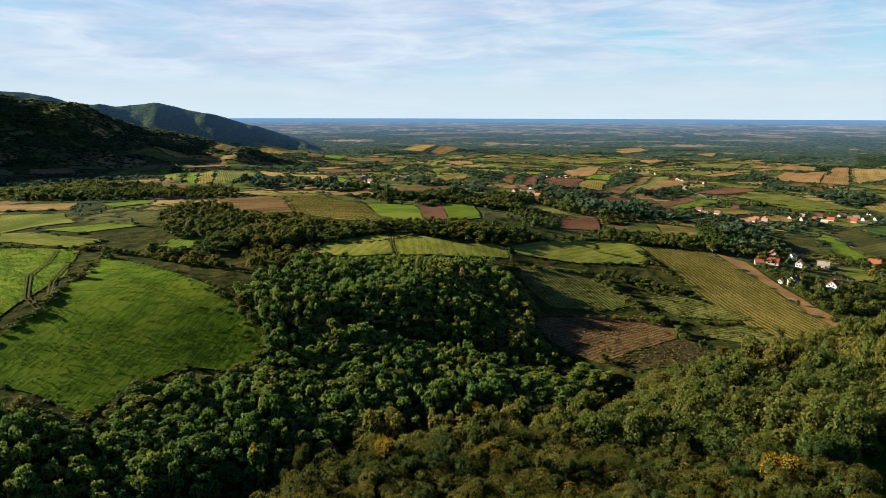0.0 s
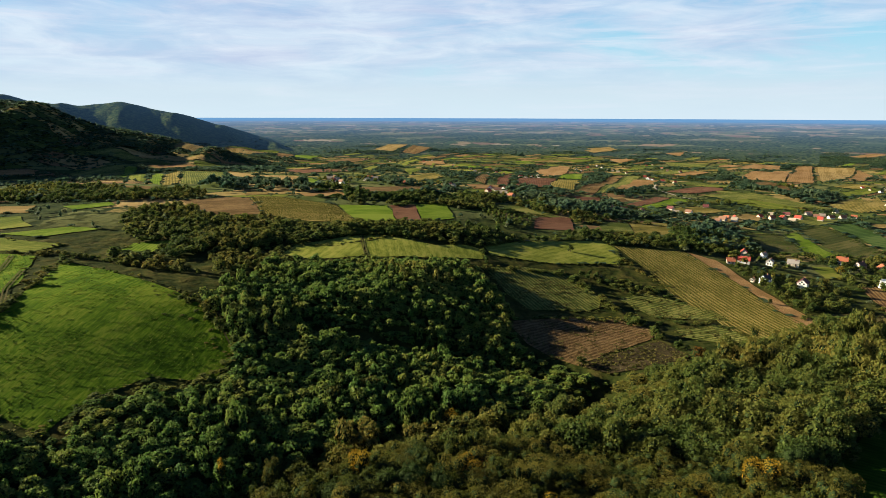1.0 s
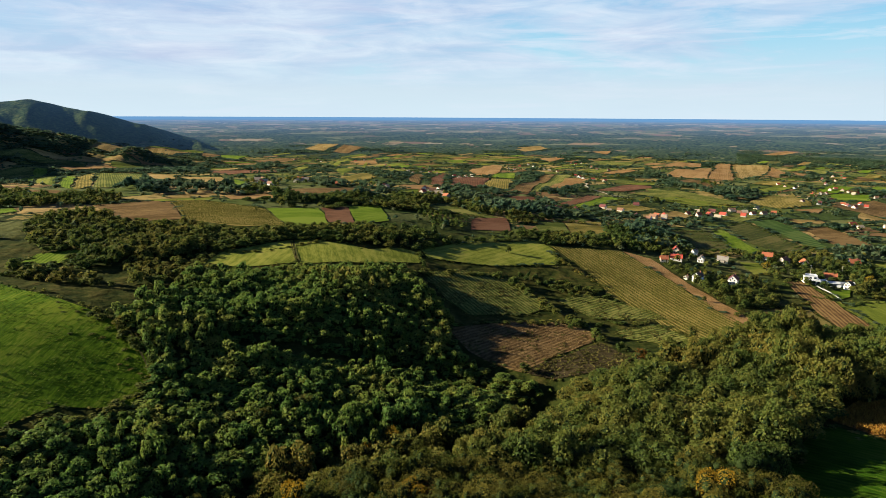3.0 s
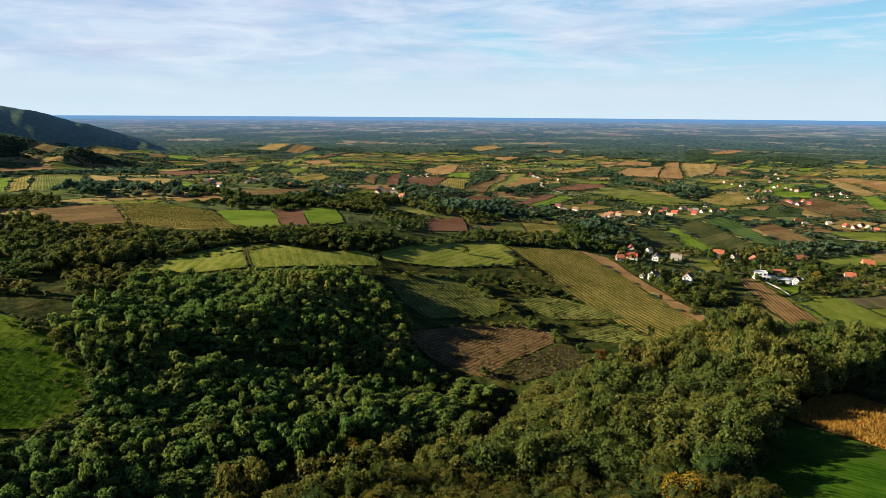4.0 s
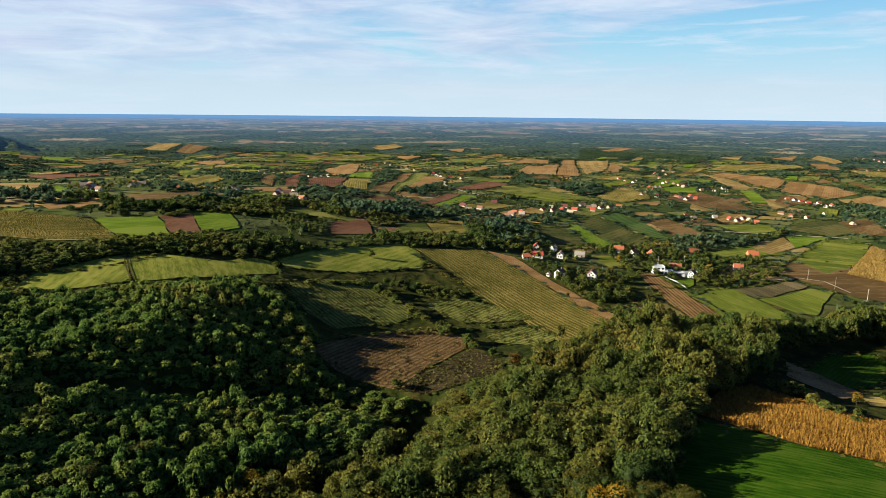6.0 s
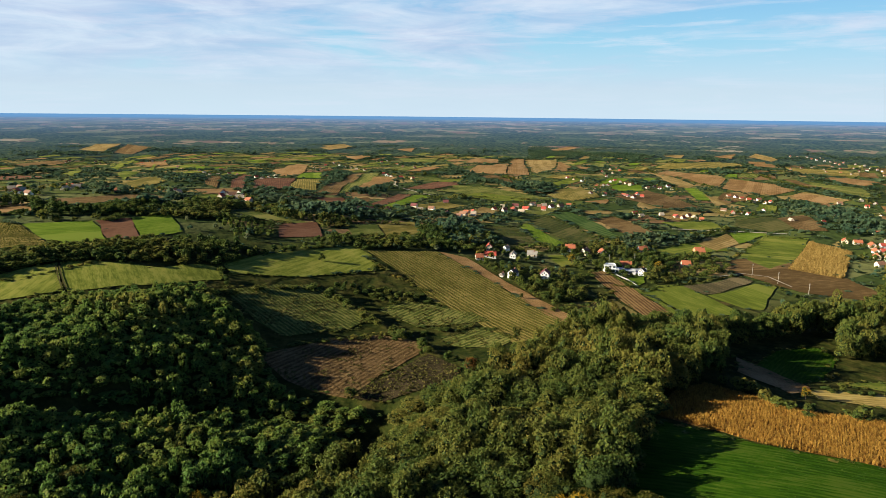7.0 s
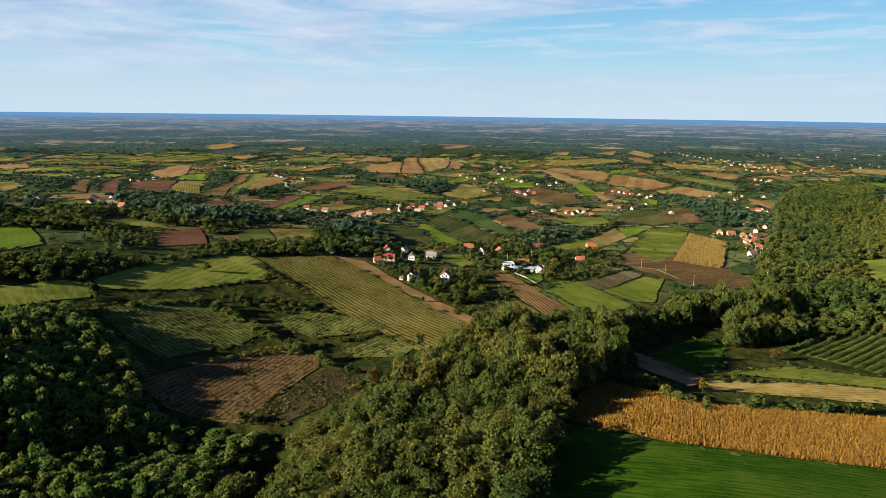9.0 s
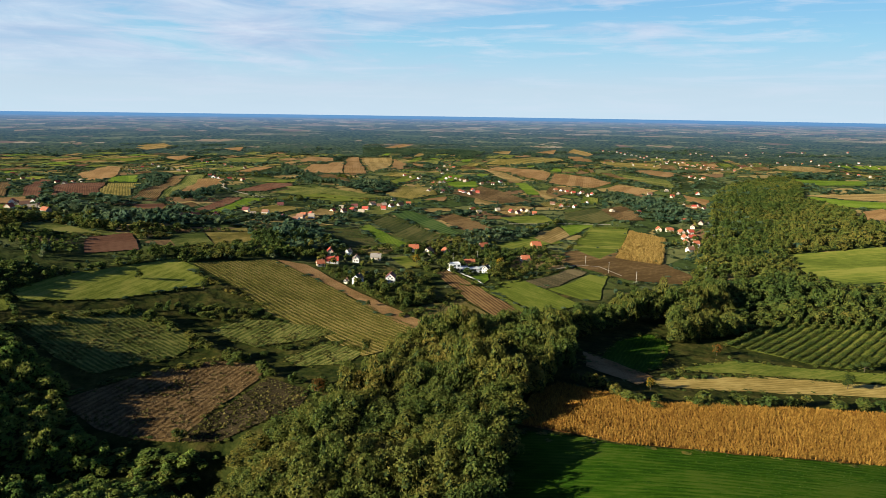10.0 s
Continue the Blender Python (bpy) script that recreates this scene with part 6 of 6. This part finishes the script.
    x, y = x[k], y[k]
    edge = np.array([noise.noise((a / 35, b / 35, 2.2)) for a, b in zip(x, y)])
    k = ((x + 0.35 * (y - 300) > -40) & (edge > -0.05)) | (edge > 0.5)
    woodland("shrubs", "low shrubs scattered over the meadow edge", x[k], y[k], g.uniform(1.5, 4.5, k.sum()), g.uniform(1.0, 3.2, k.sum()), 2, g.uniform(0.25, 0.8, k.sum()))


grow()


def tyre_tracks(line):
    """Two worn wheel lines across a field."""
    for side in (-0.9, 0.9):
        shifted = []
        for i, (x, y) in enumerate(line):
            (xa, ya), (xb, yb) = line[max(0, i - 1)], line[min(len(line) - 1, i + 1)]
            q = math.hypot(xb - xa, yb - ya)
            shifted.append((x - (yb - ya) / q * side, y + (xb - xa) / q * side))
        road("dark worn wheel track across the grass", shifted, 0.8, "worn")


tyre_tracks([(-119, 322), (-133, 342), (-146, 383), (-149, 420), (-155, 452)])
tyre_tracks([(-29, 343), (-26, 334), (-22, 320), (-19, 310)])
tyre_tracks([(341, 313), (358, 325), (371, 331), (387, 337)])
tyre_tracks([(-121, 334), (-130, 368), (-136, 411)])
tyre_tracks([(62, 437), (63, 458), (65, 482)])


def garden_wall(line):
    """A white garden wall of panels between posts."""
    root = tagged(new("garden_wall"), "white panel wall round the villa garden", "wall")
    paint = plain("wall_paint", (0.30, 0.29, 0.27), rough=0.8)
    for (x0, y0), (x1, y1) in zip(line, line[1:]):
        n = max(1, round(math.hypot(x1 - x0, y1 - y0) / 4))
        for i in range(n):
            a = Vector((x0 + (x1 - x0) * i / n, y0 + (y1 - y0) * i / n, 0))
            b = Vector((x0 + (x1 - x0) * (i + 1) / n, y0 + (y1 - y0) * (i + 1) / n, 0))
            a.z, b.z = float(height(a.x, a.y)) + 0.2, float(height(b.x, b.y)) + 0.2
            turn = math.atan2(b.y - a.y, b.x - a.x)
            for name, size, mid in (("panel", (0.5 * (b - a).length - 0.15, 0.08, 0.5), (a + b) / 2), ("post", (0.15, 0.15, 0.7), a)):
                bm = bmesh.new()
                box(bm, -size[0], -size[1], -size[2], size[0], size[1], size[2])
                ob = part(name, bm, paint, root)
                ob.matrix_local = Matrix.Translation(mid + Vector((0, 0, 0.4))) @ Matrix.Rotation(turn, 4, "Z")


garden_wall([(470, 403), (458, 384), (452, 365), (442, 347)])
